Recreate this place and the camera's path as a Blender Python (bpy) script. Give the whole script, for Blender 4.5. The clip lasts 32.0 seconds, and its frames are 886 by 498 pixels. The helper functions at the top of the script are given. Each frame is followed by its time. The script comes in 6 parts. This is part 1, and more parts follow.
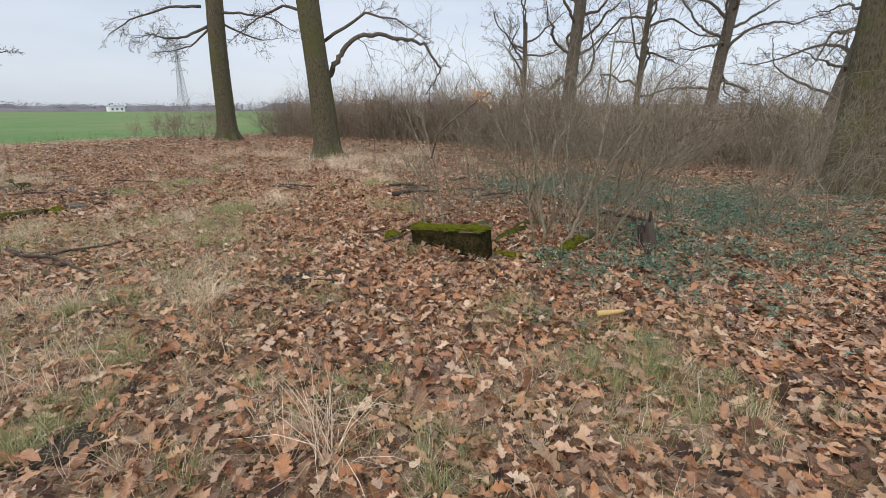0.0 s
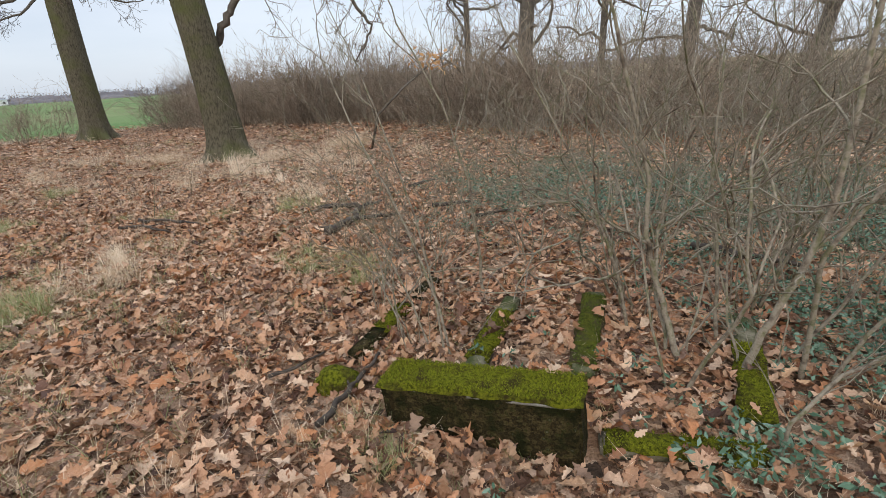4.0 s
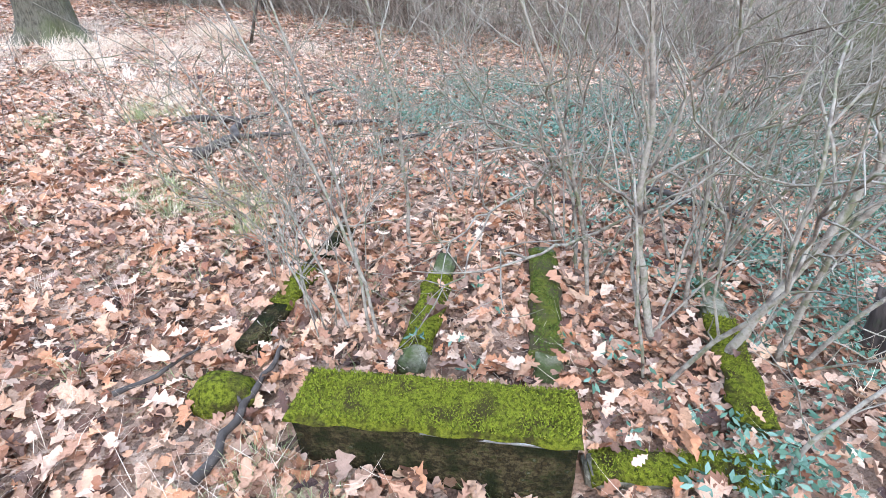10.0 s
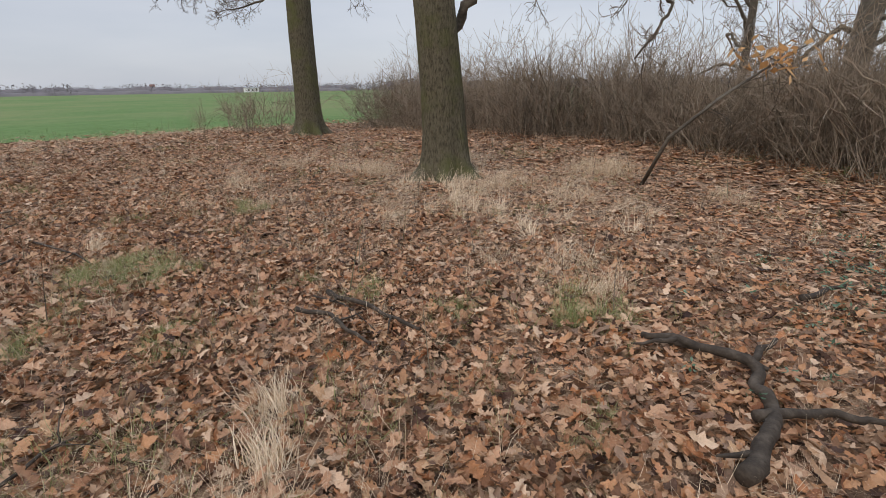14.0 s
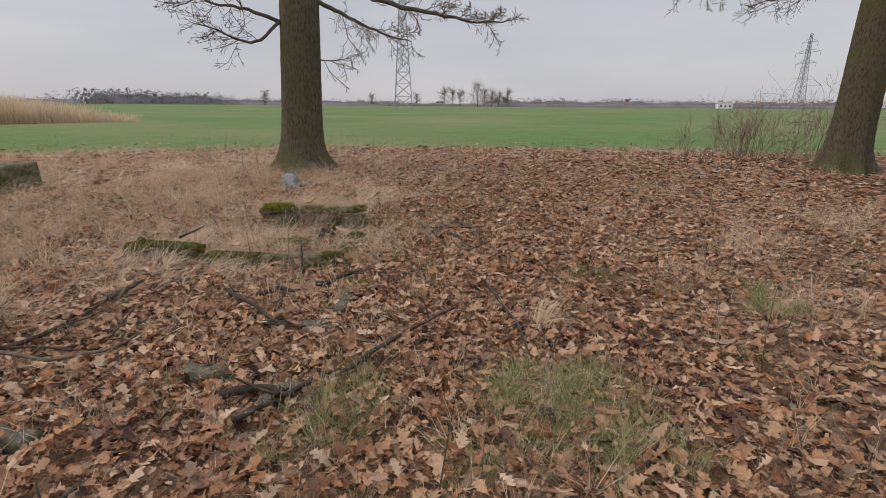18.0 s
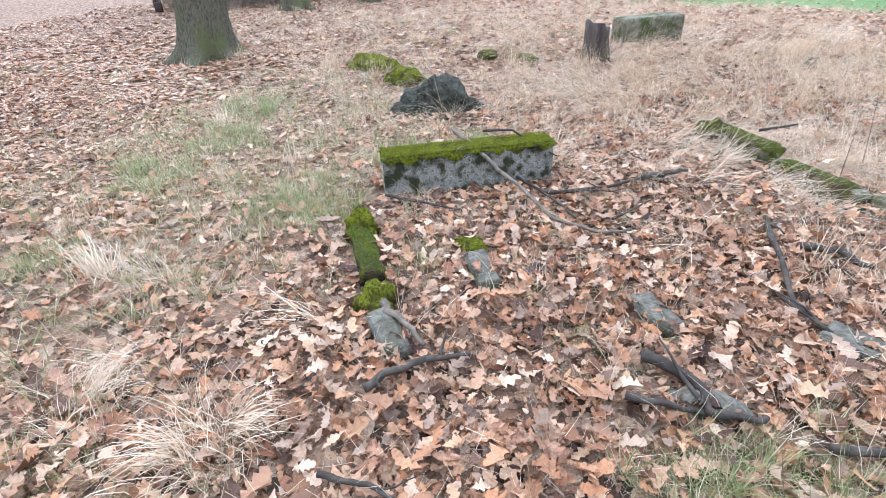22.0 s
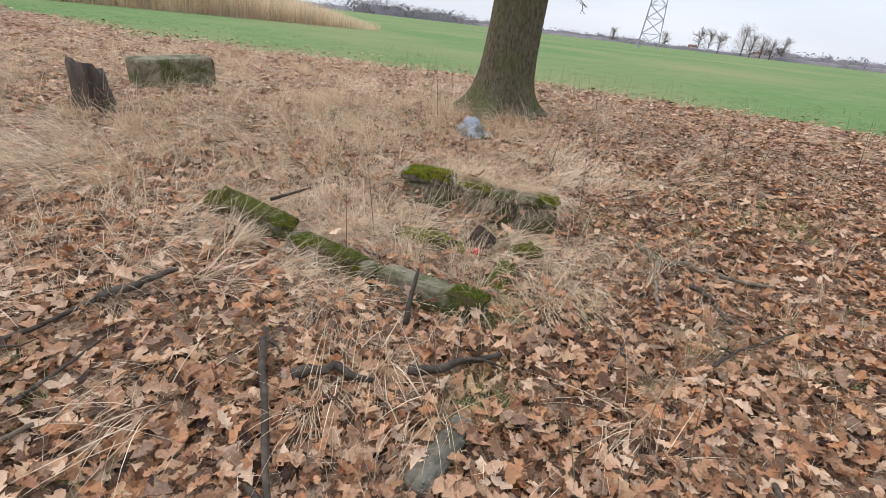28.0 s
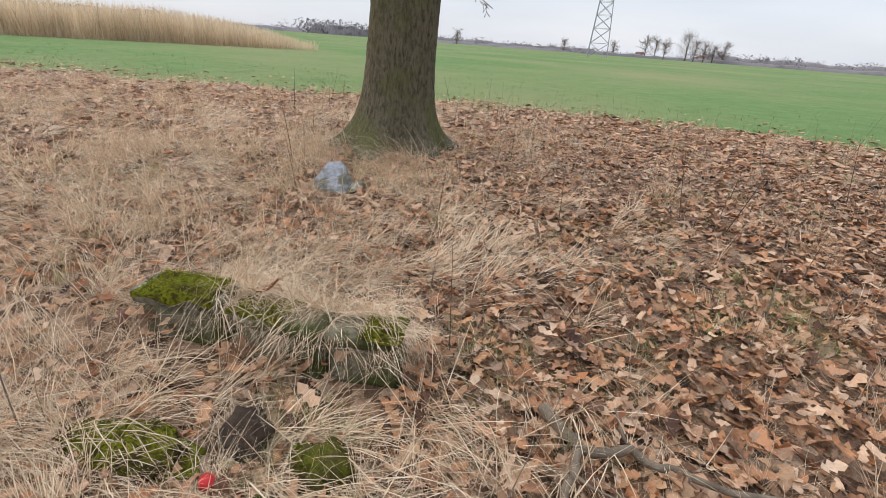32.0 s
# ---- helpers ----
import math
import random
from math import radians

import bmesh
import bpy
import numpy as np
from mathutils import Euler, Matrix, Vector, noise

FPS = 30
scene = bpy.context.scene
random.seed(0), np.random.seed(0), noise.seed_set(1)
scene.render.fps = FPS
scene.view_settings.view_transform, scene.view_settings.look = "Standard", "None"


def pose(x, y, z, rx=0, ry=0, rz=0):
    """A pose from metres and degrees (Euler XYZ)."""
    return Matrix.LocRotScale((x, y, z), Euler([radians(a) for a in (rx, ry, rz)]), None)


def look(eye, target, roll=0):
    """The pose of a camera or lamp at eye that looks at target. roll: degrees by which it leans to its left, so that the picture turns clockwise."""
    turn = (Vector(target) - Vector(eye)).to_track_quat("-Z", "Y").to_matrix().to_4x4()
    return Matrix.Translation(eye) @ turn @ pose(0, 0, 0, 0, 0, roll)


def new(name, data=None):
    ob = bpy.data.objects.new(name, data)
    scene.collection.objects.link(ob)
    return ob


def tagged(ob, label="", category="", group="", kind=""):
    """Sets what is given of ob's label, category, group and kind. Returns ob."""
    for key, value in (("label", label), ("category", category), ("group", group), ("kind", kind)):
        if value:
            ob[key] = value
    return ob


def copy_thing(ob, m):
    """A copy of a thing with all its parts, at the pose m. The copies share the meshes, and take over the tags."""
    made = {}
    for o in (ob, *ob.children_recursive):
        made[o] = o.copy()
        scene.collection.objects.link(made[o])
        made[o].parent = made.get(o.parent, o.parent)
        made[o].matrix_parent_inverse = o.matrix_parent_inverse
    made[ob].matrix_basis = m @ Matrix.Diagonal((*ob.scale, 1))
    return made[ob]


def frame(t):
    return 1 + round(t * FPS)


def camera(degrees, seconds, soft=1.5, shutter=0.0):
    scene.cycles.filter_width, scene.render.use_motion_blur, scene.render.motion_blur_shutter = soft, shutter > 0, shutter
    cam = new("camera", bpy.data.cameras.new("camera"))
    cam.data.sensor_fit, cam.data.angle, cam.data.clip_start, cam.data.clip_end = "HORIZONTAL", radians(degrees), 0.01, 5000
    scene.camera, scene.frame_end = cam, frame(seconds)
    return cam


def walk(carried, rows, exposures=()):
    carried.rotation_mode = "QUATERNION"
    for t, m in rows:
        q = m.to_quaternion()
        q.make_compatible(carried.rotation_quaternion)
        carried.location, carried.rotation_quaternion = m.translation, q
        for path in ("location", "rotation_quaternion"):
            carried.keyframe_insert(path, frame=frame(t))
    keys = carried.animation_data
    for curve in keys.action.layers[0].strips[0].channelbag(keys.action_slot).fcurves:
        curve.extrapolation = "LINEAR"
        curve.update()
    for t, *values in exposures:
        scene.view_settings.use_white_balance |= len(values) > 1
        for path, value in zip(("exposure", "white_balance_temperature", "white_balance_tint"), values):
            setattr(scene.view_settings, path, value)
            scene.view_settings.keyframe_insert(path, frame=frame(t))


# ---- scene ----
cam = camera(85.1, 32.0, 0.5)
PATH = [
    (0.0, 0.012, -0.04, 1.49, -1.388, -16.116, 0.093),
    (0.5, 0.098, 0.452, 1.527, -3.078, -16.446, 0.373),
    (1.0, 0.052, 0.86, 1.481, -6.548, -16.576, -0.977),
    (1.5, -0.079, 1.3, 1.511, -6.244, -17.345, -0.82),
    (2.0, -0.083, 1.765, 1.485, -1.631, -18.223, 0.327),
    (2.5, -0.15, 2.129, 1.526, 0.032, -17.923, -0.162),
    (3.0, -0.352, 2.594, 1.507, -2.556, -18.412, -0.6),
    (3.5, -0.359, 2.973, 1.498, -4.241, -18.496, 1.545),
    (4.0, -0.181, 3.417, 1.528, -9.745, -19.781, 3.471),
    (4.5, -0.082, 3.647, 1.502, -19.278, -23.228, 1.885),
    (6.5, -0.111, 4.03, 1.426, -27.348, -36.166, -1.98),
    (7.0, -0.123, 4.037, 1.425, -26.908, -36.456, -1.78),
    (7.5, -0.126, 4.055, 1.422, -27.418, -36.076, -1.69),
    (8.0, -0.119, 4.063, 1.434, -28.568, -35.146, -1.74),
    (8.5, -0.13, 4.075, 1.441, -28.928, -34.116, -2.1),
    (9.0, -0.152, 4.099, 1.447, -27.838, -33.116, -2.44),
    (9.5, -0.181, 4.147, 1.447, -25.478, -32.006, -2.74),
    (10.0, -0.203, 4.215, 1.455, -21.21, -30.339, -2.308),
    (10.5, -0.201, 4.363, 1.504, -13.02, -28.561, -0.883),
    (11.0, -0.287, 4.608, 1.576, -3.709, -25.822, -0.249),
    (11.5, -0.661, 4.932, 1.543, 3.411, -23.634, 0.166),
    (12.0, -0.798, 5.21, 1.539, 9.567, -21.453, 2.053),
    (12.5, -0.931, 5.657, 1.504, 12.087, -19.238, 3.699),
    (13.0, -1.086, 5.981, 1.482, 9.647, -18.574, 2.675),
    (13.5, -1.327, 6.363, 1.507, 9.203, -18.689, 1.291),
    (15.5, -1.889, 7.48, 1.587, 26.878, -17.711, -0.155),
    (16.0, -2.118, 7.787, 1.547, 33.635, -19.427, -0.42),
    (16.5, -2.399, 8.065, 1.594, 41.301, -18.857, 0.505),
    (17.0, -2.85, 8.178, 1.531, 47.098, -17.077, -0.411),
    (17.5, -3.259, 8.235, 1.567, 53.735, -16.372, -0.859),
    (18.0, -3.548, 8.449, 1.515, 61.032, -16.606, -0.386),
    (18.5, -3.74, 8.578, 1.555, 66.092, -17.404, -2.174),
    (19.0, -4.018, 8.578, 1.522, 71.743, -19.502, -5.281),
    (19.5, -4.198, 8.575, 1.517, 82.68, -22.597, -5.513),
    (20.0, -4.325, 8.694, 1.519, 96.287, -24.202, -3.414),
    (20.5, -4.407, 8.807, 1.516, 108.057, -24.99, -1.374),
    (21.0, -4.408, 8.837, 1.501, 117.487, -25.898, 0.066),
    (21.5, -4.392, 8.83, 1.489, 124.692, -28.019, 0.799),
    (22.0, -4.397, 8.821, 1.469, 128.516, -31.04, 1.531),
    (22.5, -4.416, 8.825, 1.456, 128.758, -33.5, 2.16),
    (23.0, -4.425, 8.844, 1.453, 127.429, -34.84, 2.509),
    (23.5, -4.437, 8.856, 1.449, 125.161, -35.21, 2.598),
    (24.0, -4.457, 8.87, 1.451, 121.822, -34.88, 2.497),
    (24.5, -4.475, 8.897, 1.459, 118.004, -33.73, 2.266),
    (25.0, -4.496, 8.922, 1.468, 114.126, -32.04, 2.115),
    (25.5, -4.541, 8.928, 1.482, 108.957, -29.67, 0.393),
    (26.0, -4.7, 8.88, 1.48, 101.629, -27.11, -2.548),
    (26.5, -4.92, 8.823, 1.482, 95.064, -25.662, -4.398),
    (28.5, -6.053, 9.453, 1.426, 86.657, -25.418, -5.992),
    (29.0, -6.276, 9.537, 1.426, 88.013, -25.349, -5.193),
    (29.5, -6.509, 9.745, 1.414, 91.228, -24.515, -3.867),
    (30.0, -6.698, 9.849, 1.413, 91.103, -24.191, -4.17),
    (30.5, -6.992, 9.847, 1.411, 88.017, -24.327, -4.624),
    (31.0, -7.108, 9.935, 1.432, 85.342, -24.193, -3.967),
    (31.5, -7.315, 10.195, 1.443, 84.151, -23.812, -3.114),
    (32.0, -7.472, 10.355, 1.445, 82.099, -23.241, -3.92),
]
EXPOSURES = [
    (0.0, 0.0, 6850, 14), (4.2, 0.12, 6750, 13), (4.8, 0.6, 6350, 14), (6.5, 1.45, 5300, 15), (9.5, 1.45, 5300, 15),
    (10.5, 1.3, 5450, 15), (11.5, 0.95, 5550, 12), (12.0, 0.5, 5650, 8), (12.5, -0.05, 6350, 13), (13.0, -0.2, 6950, 16), (16.0, -0.32, 7050, 16), (16.4, 0.25, 6750, 16), (16.6, 0.25, 6750, 16), (17.0, -0.3, 7250, 17),
    (18.5, -0.38, 7550, 20), (19.2, -0.35, 7650, 21), (20.0, 0.32, 8050, 22), (21.0, 0.65, 6650, 15), (22.0, 1.1, 5700, 14), (22.8, 1.25, 5500, 17), (25.0, 1.25, 5400, 16), (26.0, 0.9, 5400, 13), (26.5, 0.2, 6850, 15),
    (28.5, 0.33, 6950, 16), (30.0, 0.33, 7050, 16), (32.0, 0.2, 7150, 16),
]
walk(cam, [(t, pose(x, y, z, 90 + pitch, roll, yaw)) for t, x, y, z, yaw, pitch, roll in PATH], EXPOSURES)

# ---- world and light: a bright overcast winter sky ----
SUN_UP, SUN_TURN = radians(28), radians(200)
world = bpy.data.worlds.new("overcast_sky")
scene.world = world
world.use_nodes = True
wn, wl = world.node_tree.nodes, world.node_tree.links
wn.clear()
w_out, w_bg = wn.new("ShaderNodeOutputWorld"), wn.new("ShaderNodeBackground")
w_sky, w_mix = wn.new("ShaderNodeTexSky"), wn.new("ShaderNodeMix")
w_sky.sky_type, w_sky.sun_disc, w_sky.sun_elevation, w_sky.sun_rotation = "NISHITA", False, SUN_UP, SUN_TURN
w_scale = wn.new("ShaderNodeVectorMath")
w_scale.operation = "SCALE"
w_scale.inputs["Scale"].default_value = 0.16
w_geo, w_noise, w_ramp, w_stretch = (wn.new("ShaderNodeTexCoord"), wn.new("ShaderNodeTexNoise"), wn.new("ShaderNodeValToRGB"), wn.new("ShaderNodeMapping"))
w_stretch.inputs["Scale"].default_value = (1.0, 1.0, 5.0)
w_noise.inputs["Scale"].default_value, w_noise.inputs["Detail"].default_value = 1.6, 5
w_ramp.color_ramp.elements[0].position, w_ramp.color_ramp.elements[0].color = 0.3, (0.54, 0.65, 0.80, 1)
w_ramp.color_ramp.elements[1].position, w_ramp.color_ramp.elements[1].color = 0.7, (0.72, 0.815, 0.945, 1)
w_mix.data_type = "RGBA"
w_mix.inputs["Factor"].default_value = 0.85
wl.new(w_geo.outputs["Generated"], w_stretch.inputs["Vector"])
wl.new(w_stretch.outputs["Vector"], w_noise.inputs["Vector"])
wl.new(w_noise.outputs["Fac"], w_ramp.inputs["Fac"])
wl.new(w_sky.outputs["Color"], w_scale.inputs[0])
wl.new(w_scale.outputs["Vector"], w_mix.inputs["A"])
wl.new(w_ramp.outputs["Color"], w_mix.inputs["B"])
# an overcast sky is about three times as bright overhead as at the horizon
w_sep, w_rise, w_gain = wn.new("ShaderNodeSeparateXYZ"), wn.new("ShaderNodeMapRange"), wn.new("ShaderNodeVectorMath")
w_rise.inputs["From Min"].default_value, w_rise.inputs["From Max"].default_value = 0.22, 1.0
w_rise.inputs["To Min"].default_value, w_rise.inputs["To Max"].default_value = 1.0, 2.9
w_gain.operation = "SCALE"
wl.new(w_geo.outputs["Generated"], w_sep.inputs["Vector"])
wl.new(w_sep.outputs["Z"], w_rise.inputs["Value"])
wl.new(w_mix.outputs["Result"], w_gain.inputs[0])
wl.new(w_rise.outputs["Result"], w_gain.inputs["Scale"])
wl.new(w_gain.outputs["Vector"], w_bg.inputs["Color"])
wl.new(w_bg.outputs["Background"], w_out.inputs["Surface"])
w_bg.inputs["Strength"].default_value = 1.0
sun = new("sun", bpy.data.lights.new("sun", "SUN"))
sun.data.energy, sun.data.angle, sun.data.color = 1.2, radians(25), (1.0, 0.96, 0.9)
sun.matrix_world = look((0, 0, 30), (30 * math.sin(SUN_TURN) * -1, -30 * math.cos(SUN_TURN), 30 - 30 * math.tan(SUN_UP)))


# ---- materials ----
def material(name, colours, scale=6.0, detail=6.0, rough=0.85, bump=0.0, bump_scale=40.0, island=False, stretch=(1, 1, 1), spec=0.3, second=None, second_scale=1.0, second_at=(0.45, 0.6), coord="Object", bump_dist=0.01, through_light=0.0):
    """A rough natural surface: colours in order along a noise (or by island), a second colour in larger patches, and relief."""
    m = bpy.data.materials.new(name)
    m.use_nodes = True
    n, l = m.node_tree.nodes, m.node_tree.links
    b = n["Principled BSDF"]
    b.inputs["Roughness"].default_value, b.inputs["Specular IOR Level"].default_value = rough, spec
    tc, mp = n.new("ShaderNodeTexCoord"), n.new("ShaderNodeMapping")
    mp.inputs["Scale"].default_value = stretch
    l.new(tc.outputs[coord], mp.inputs["Vector"])
    ramp = n.new("ShaderNodeValToRGB")
    e = ramp.color_ramp.elements
    while len(e) < len(colours):
        e.new(0.5)
    lo, hi = (0.0, 1.0) if island else (0.28, 0.72)
    for i, c in enumerate(colours):
        e[i].position = lo + (hi - lo) * i / max(1, len(colours) - 1)
        e[i].color = (*c, 1)
    tex = n.new("ShaderNodeTexNoise")
    tex.inputs["Scale"].default_value, tex.inputs["Detail"].default_value, tex.inputs["Roughness"].default_value = scale, detail, 0.65
    l.new(mp.outputs["Vector"], tex.inputs["Vector"])
    colour = ramp.outputs["Color"]
    if island:
        g = n.new("ShaderNodeNewGeometry")
        l.new(g.outputs["Random Per Island"], ramp.inputs["Fac"])
        hsv, rng = n.new("ShaderNodeHueSaturation"), n.new("ShaderNodeMapRange")
        rng.inputs["To Min"].default_value, rng.inputs["To Max"].default_value = 0.7, 1.3
        l.new(tex.outputs["Fac"], rng.inputs["Value"])
        l.new(rng.outputs["Result"], hsv.inputs["Value"])
        l.new(colour, hsv.inputs["Color"])
        colour = hsv.outputs["Color"]
    else:
        l.new(tex.outputs["Fac"], ramp.inputs["Fac"])
    if second:
        big, edge, mix = n.new("ShaderNodeTexNoise"), n.new("ShaderNodeMapRange"), n.new("ShaderNodeMix")
        big.inputs["Scale"].default_value, big.inputs["Detail"].default_value, big.inputs["Roughness"].default_value = second_scale, 5, 0.6
        edge.inputs["From Min"].default_value, edge.inputs["From Max"].default_value = second_at
        mix.data_type = "RGBA"
        mix.inputs["B"].default_value = (*second, 1)
        l.new(tc.outputs[coord], big.inputs["Vector"])
        l.new(big.outputs["Fac"], edge.inputs["Value"])
        l.new(edge.outputs["Result"], mix.inputs["Factor"])
        l.new(colour, mix.inputs["A"])
        colour = mix.outputs["Result"]
    l.new(colour, b.inputs["Base Color"])
    if bump:
        fine, bp = n.new("ShaderNodeTexNoise"), n.new("ShaderNodeBump")
        fine.inputs["Scale"].default_value, fine.inputs["Detail"].default_value = bump_scale, 6
        bp.inputs["Strength"].default_value, bp.inputs["Distance"].default_value = bump, bump_dist
        l.new(mp.outputs["Vector"], fine.inputs["Vector"])
        l.new(fine.outputs["Fac"], bp.inputs["Height"])
        l.new(bp.outputs["Normal"], b.inputs["Normal"])
    if through_light:
        tr, add, out = n.new("ShaderNodeBsdfTranslucent"), n.new("ShaderNodeMixShader"), n["Material Output"]
        l.new(colour, tr.inputs["Color"])
        add.inputs["Fac"].default_value = through_light
        l.new(b.outputs["BSDF"], add.inputs[1])
        l.new(tr.outputs["BSDF"], add.inputs[2])
        l.new(add.outputs["Shader"], out.inputs["Surface"])
    return m


M_LITTER = material("litter_soil", [(0.022, 0.014, 0.009), (0.075, 0.043, 0.026), (0.17, 0.10, 0.06), (0.05, 0.03, 0.018)], 34, 10, 0.95, 1.0, 60, second=(0.10, 0.075, 0.04), second_scale=1.2, second_at=(0.48, 0.66), bump_dist=0.04)
M_FIELD = material("young_winter_crop", [(0.078, 0.142, 0.048), (0.105, 0.178, 0.06), (0.135, 0.205, 0.075)], 2.0, 10, 0.95, 0.6, 24, second=(0.20, 0.205, 0.095), second_scale=0.06, second_at=(0.42, 0.7), bump_dist=0.04, spec=0.1)
M_MEADOW = material("pale_winter_meadow", [(0.24, 0.20, 0.11), (0.33, 0.28, 0.16), (0.40, 0.34, 0.21)], 1.5, 8, 0.95, 0.6, 18, second=(0.2, 0.2, 0.09), second_scale=0.2, second_at=(0.45, 0.65), bump_dist=0.05, spec=0.1)
M_OAK = material("fallen_oak_leaves", [(0.032, 0.014, 0.009), (0.34, 0.155, 0.074), (0.55, 0.315, 0.18), (0.23, 0.086, 0.037), (0.65, 0.415, 0.26), (0.052, 0.023, 0.015), (0.51, 0.27, 0.136), (0.43, 0.178, 0.074), (0.71, 0.50, 0.335), (0.12, 0.05, 0.028), (0.59, 0.36, 0.20), (0.085, 0.04, 0.026)], 34, 9, 0.6, 1.0, 60, island=True, spec=0.3, bump_dist=0.014, through_light=0.12)


def add_mould():
    """Old flattened leaves, each of its own brown, between the loose ones."""
    n, l = M_LITTER.node_tree.nodes, M_LITTER.node_tree.links
    b = n["Principled BSDF"]
    old = b.inputs["Base Color"].links[0].from_socket
    tc, warp, bend, cell, sep, ramp, mix = (n.new(k) for k in ("ShaderNodeTexCoord", "ShaderNodeTexNoise", "ShaderNodeVectorMath", "ShaderNodeTexVoronoi", "ShaderNodeSeparateColor", "ShaderNodeValToRGB", "ShaderNodeMix"))
    warp.inputs["Scale"].default_value = 28
    bend.operation = "MULTIPLY_ADD"
    bend.inputs[1].default_value = (0.05, 0.05, 0.05)
    cell.inputs["Scale"].default_value = 17
    mix.data_type = "RGBA"
    mix.inputs["Factor"].default_value = 0.7
    e = ramp.color_ramp.elements
    colours = [(0.03, 0.017, 0.011), (0.27, 0.145, 0.08), (0.48, 0.30, 0.185), (0.09, 0.046, 0.027), (0.60, 0.41, 0.27), (0.33, 0.18, 0.10)]
    while len(e) < len(colours):
        e.new(0.5)
    for k, c in enumerate(colours):
        e[k].position, e[k].color = k / 5, (*c, 1)
    l.new(tc.outputs["Object"], warp.inputs["Vector"])
    l.new(warp.outputs["Color"], bend.inputs[0])
    l.new(tc.outputs["Object"], bend.inputs[2])
    l.new(bend.outputs["Vector"], cell.inputs["Vector"])
    l.new(cell.outputs["Color"], sep.inputs["Color"])
    l.new(sep.outputs["Red"], ramp.inputs["Fac"])
    l.new(old, mix.inputs["A"])
    l.new(ramp.outputs["Color"], mix.inputs["B"])
    l.new(mix.outputs["Result"], b.inputs["Base Color"])


add_mould()
M_OAKTOP = material("top_oak_leaves", [(0.30, 0.14, 0.072), (0.42, 0.22, 0.12), (0.52, 0.31, 0.19), (0.36, 0.155, 0.066)], 0.9, 2, 0.62, 0.6, 9, spec=0.28, second=(0.20, 0.09, 0.05), second_scale=3.0, bump_dist=0.03, coord="Object", through_light=0.15)
M_DRY = material("dry_grass", [(0.48, 0.345, 0.21), (0.68, 0.52, 0.345), (0.84, 0.695, 0.50), (0.57, 0.40, 0.255), (0.77, 0.60, 0.425)], 12, 3, 0.5, island=True, spec=0.45, through_light=0.25)
M_GREEN = material("green_grass", [(0.15, 0.185, 0.06), (0.25, 0.275, 0.10), (0.39, 0.37, 0.175), (0.52, 0.455, 0.27)], 12, 3, 0.6, island=True, through_light=0.3)
M_CROP = material("crop_blades", [(0.12, 0.18, 0.06), (0.145, 0.205, 0.073), (0.17, 0.23, 0.087)], 12, 3, 0.8, island=True, spec=0.15, through_light=0.35)
M_WITHERED = material("withered_orange_leaves", [(0.42, 0.20, 0.07), (0.58, 0.32, 0.13), (0.66, 0.42, 0.2)], 12, 3, 0.7, island=True, through_light=0.3)
M_VINCA = material("periwinkle_leaves", [(0.032, 0.068, 0.032), (0.06, 0.115, 0.06), (0.10, 0.17, 0.098), (0.17, 0.245, 0.165), (0.045, 0.09, 0.045)], 20, 3, 0.5, island=True, spec=0.3, through_light=0.1)
M_BARK = material("oak_bark", [(0.030, 0.025, 0.016), (0.078, 0.066, 0.042), (0.135, 0.118, 0.08), (0.09, 0.088, 0.042)], 34, 10, 0.95, 1.0, 52, stretch=(1, 1, 0.34), second=(0.095, 0.10, 0.035), second_scale=1.6, second_at=(0.48, 0.7), bump_dist=0.03, spec=0.12)
M_LIMB = material("grey_brown_limb_bark", [(0.05, 0.042, 0.033), (0.10, 0.085, 0.065), (0.15, 0.13, 0.10)], 12, 6, 0.9, 0.6, 40, bump_dist=0.01)
M_TWIG = material("bare_twig_bark", [(0.09, 0.07, 0.05), (0.15, 0.12, 0.085), (0.2, 0.165, 0.115), (0.13, 0.13, 0.07)], 3, 4, 0.85, island=True)
M_HEDGE = material("far_twig_bark", [(0.085, 0.065, 0.05), (0.13, 0.10, 0.075), (0.18, 0.14, 0.105)], 3, 4, 0.9, island=True)
M_SCRUB = material("hedge_twig_bark", [(0.10, 0.075, 0.052), (0.215, 0.165, 0.115), (0.37, 0.295, 0.215), (0.255, 0.19, 0.135)], 3, 4, 0.9, island=True)
M_STEM = material("lichened_shrub_stems", [(0.045, 0.034, 0.023), (0.13, 0.10, 0.07), (0.27, 0.228, 0.165), (0.12, 0.115, 0.055), (0.20, 0.148, 0.102)], 11, 8, 0.9, 0.8, 60, bump_dist=0.006)
M_STONE = material("weathered_grave_concrete", [(0.10, 0.09, 0.066), (0.22, 0.20, 0.158), (0.36, 0.335, 0.275), (0.15, 0.138, 0.092), (0.29, 0.27, 0.21)], 32, 12, 0.95, 1.0, 75, second=(0.04, 0.042, 0.016), second_scale=8, second_at=(0.46, 0.58), bump_dist=0.03)
M_PALE = material("pale_bare_concrete", [(0.10, 0.09, 0.065), (0.20, 0.185, 0.145), (0.30, 0.28, 0.235), (0.14, 0.125, 0.085)], 26, 9, 0.95, 0.9, 70, second=(0.07, 0.07, 0.03), second_scale=9, second_at=(0.46, 0.6), bump_dist=0.012)
M_OLDSTONE = material("brown_lichened_kerb_stone", [(0.06, 0.049, 0.028), (0.135, 0.115, 0.072), (0.23, 0.2, 0.135), (0.095, 0.085, 0.04)], 14, 9, 0.95, 1.0, 60, second=(0.06, 0.068, 0.018), second_scale=5, second_at=(0.45, 0.6), bump_dist=0.015)
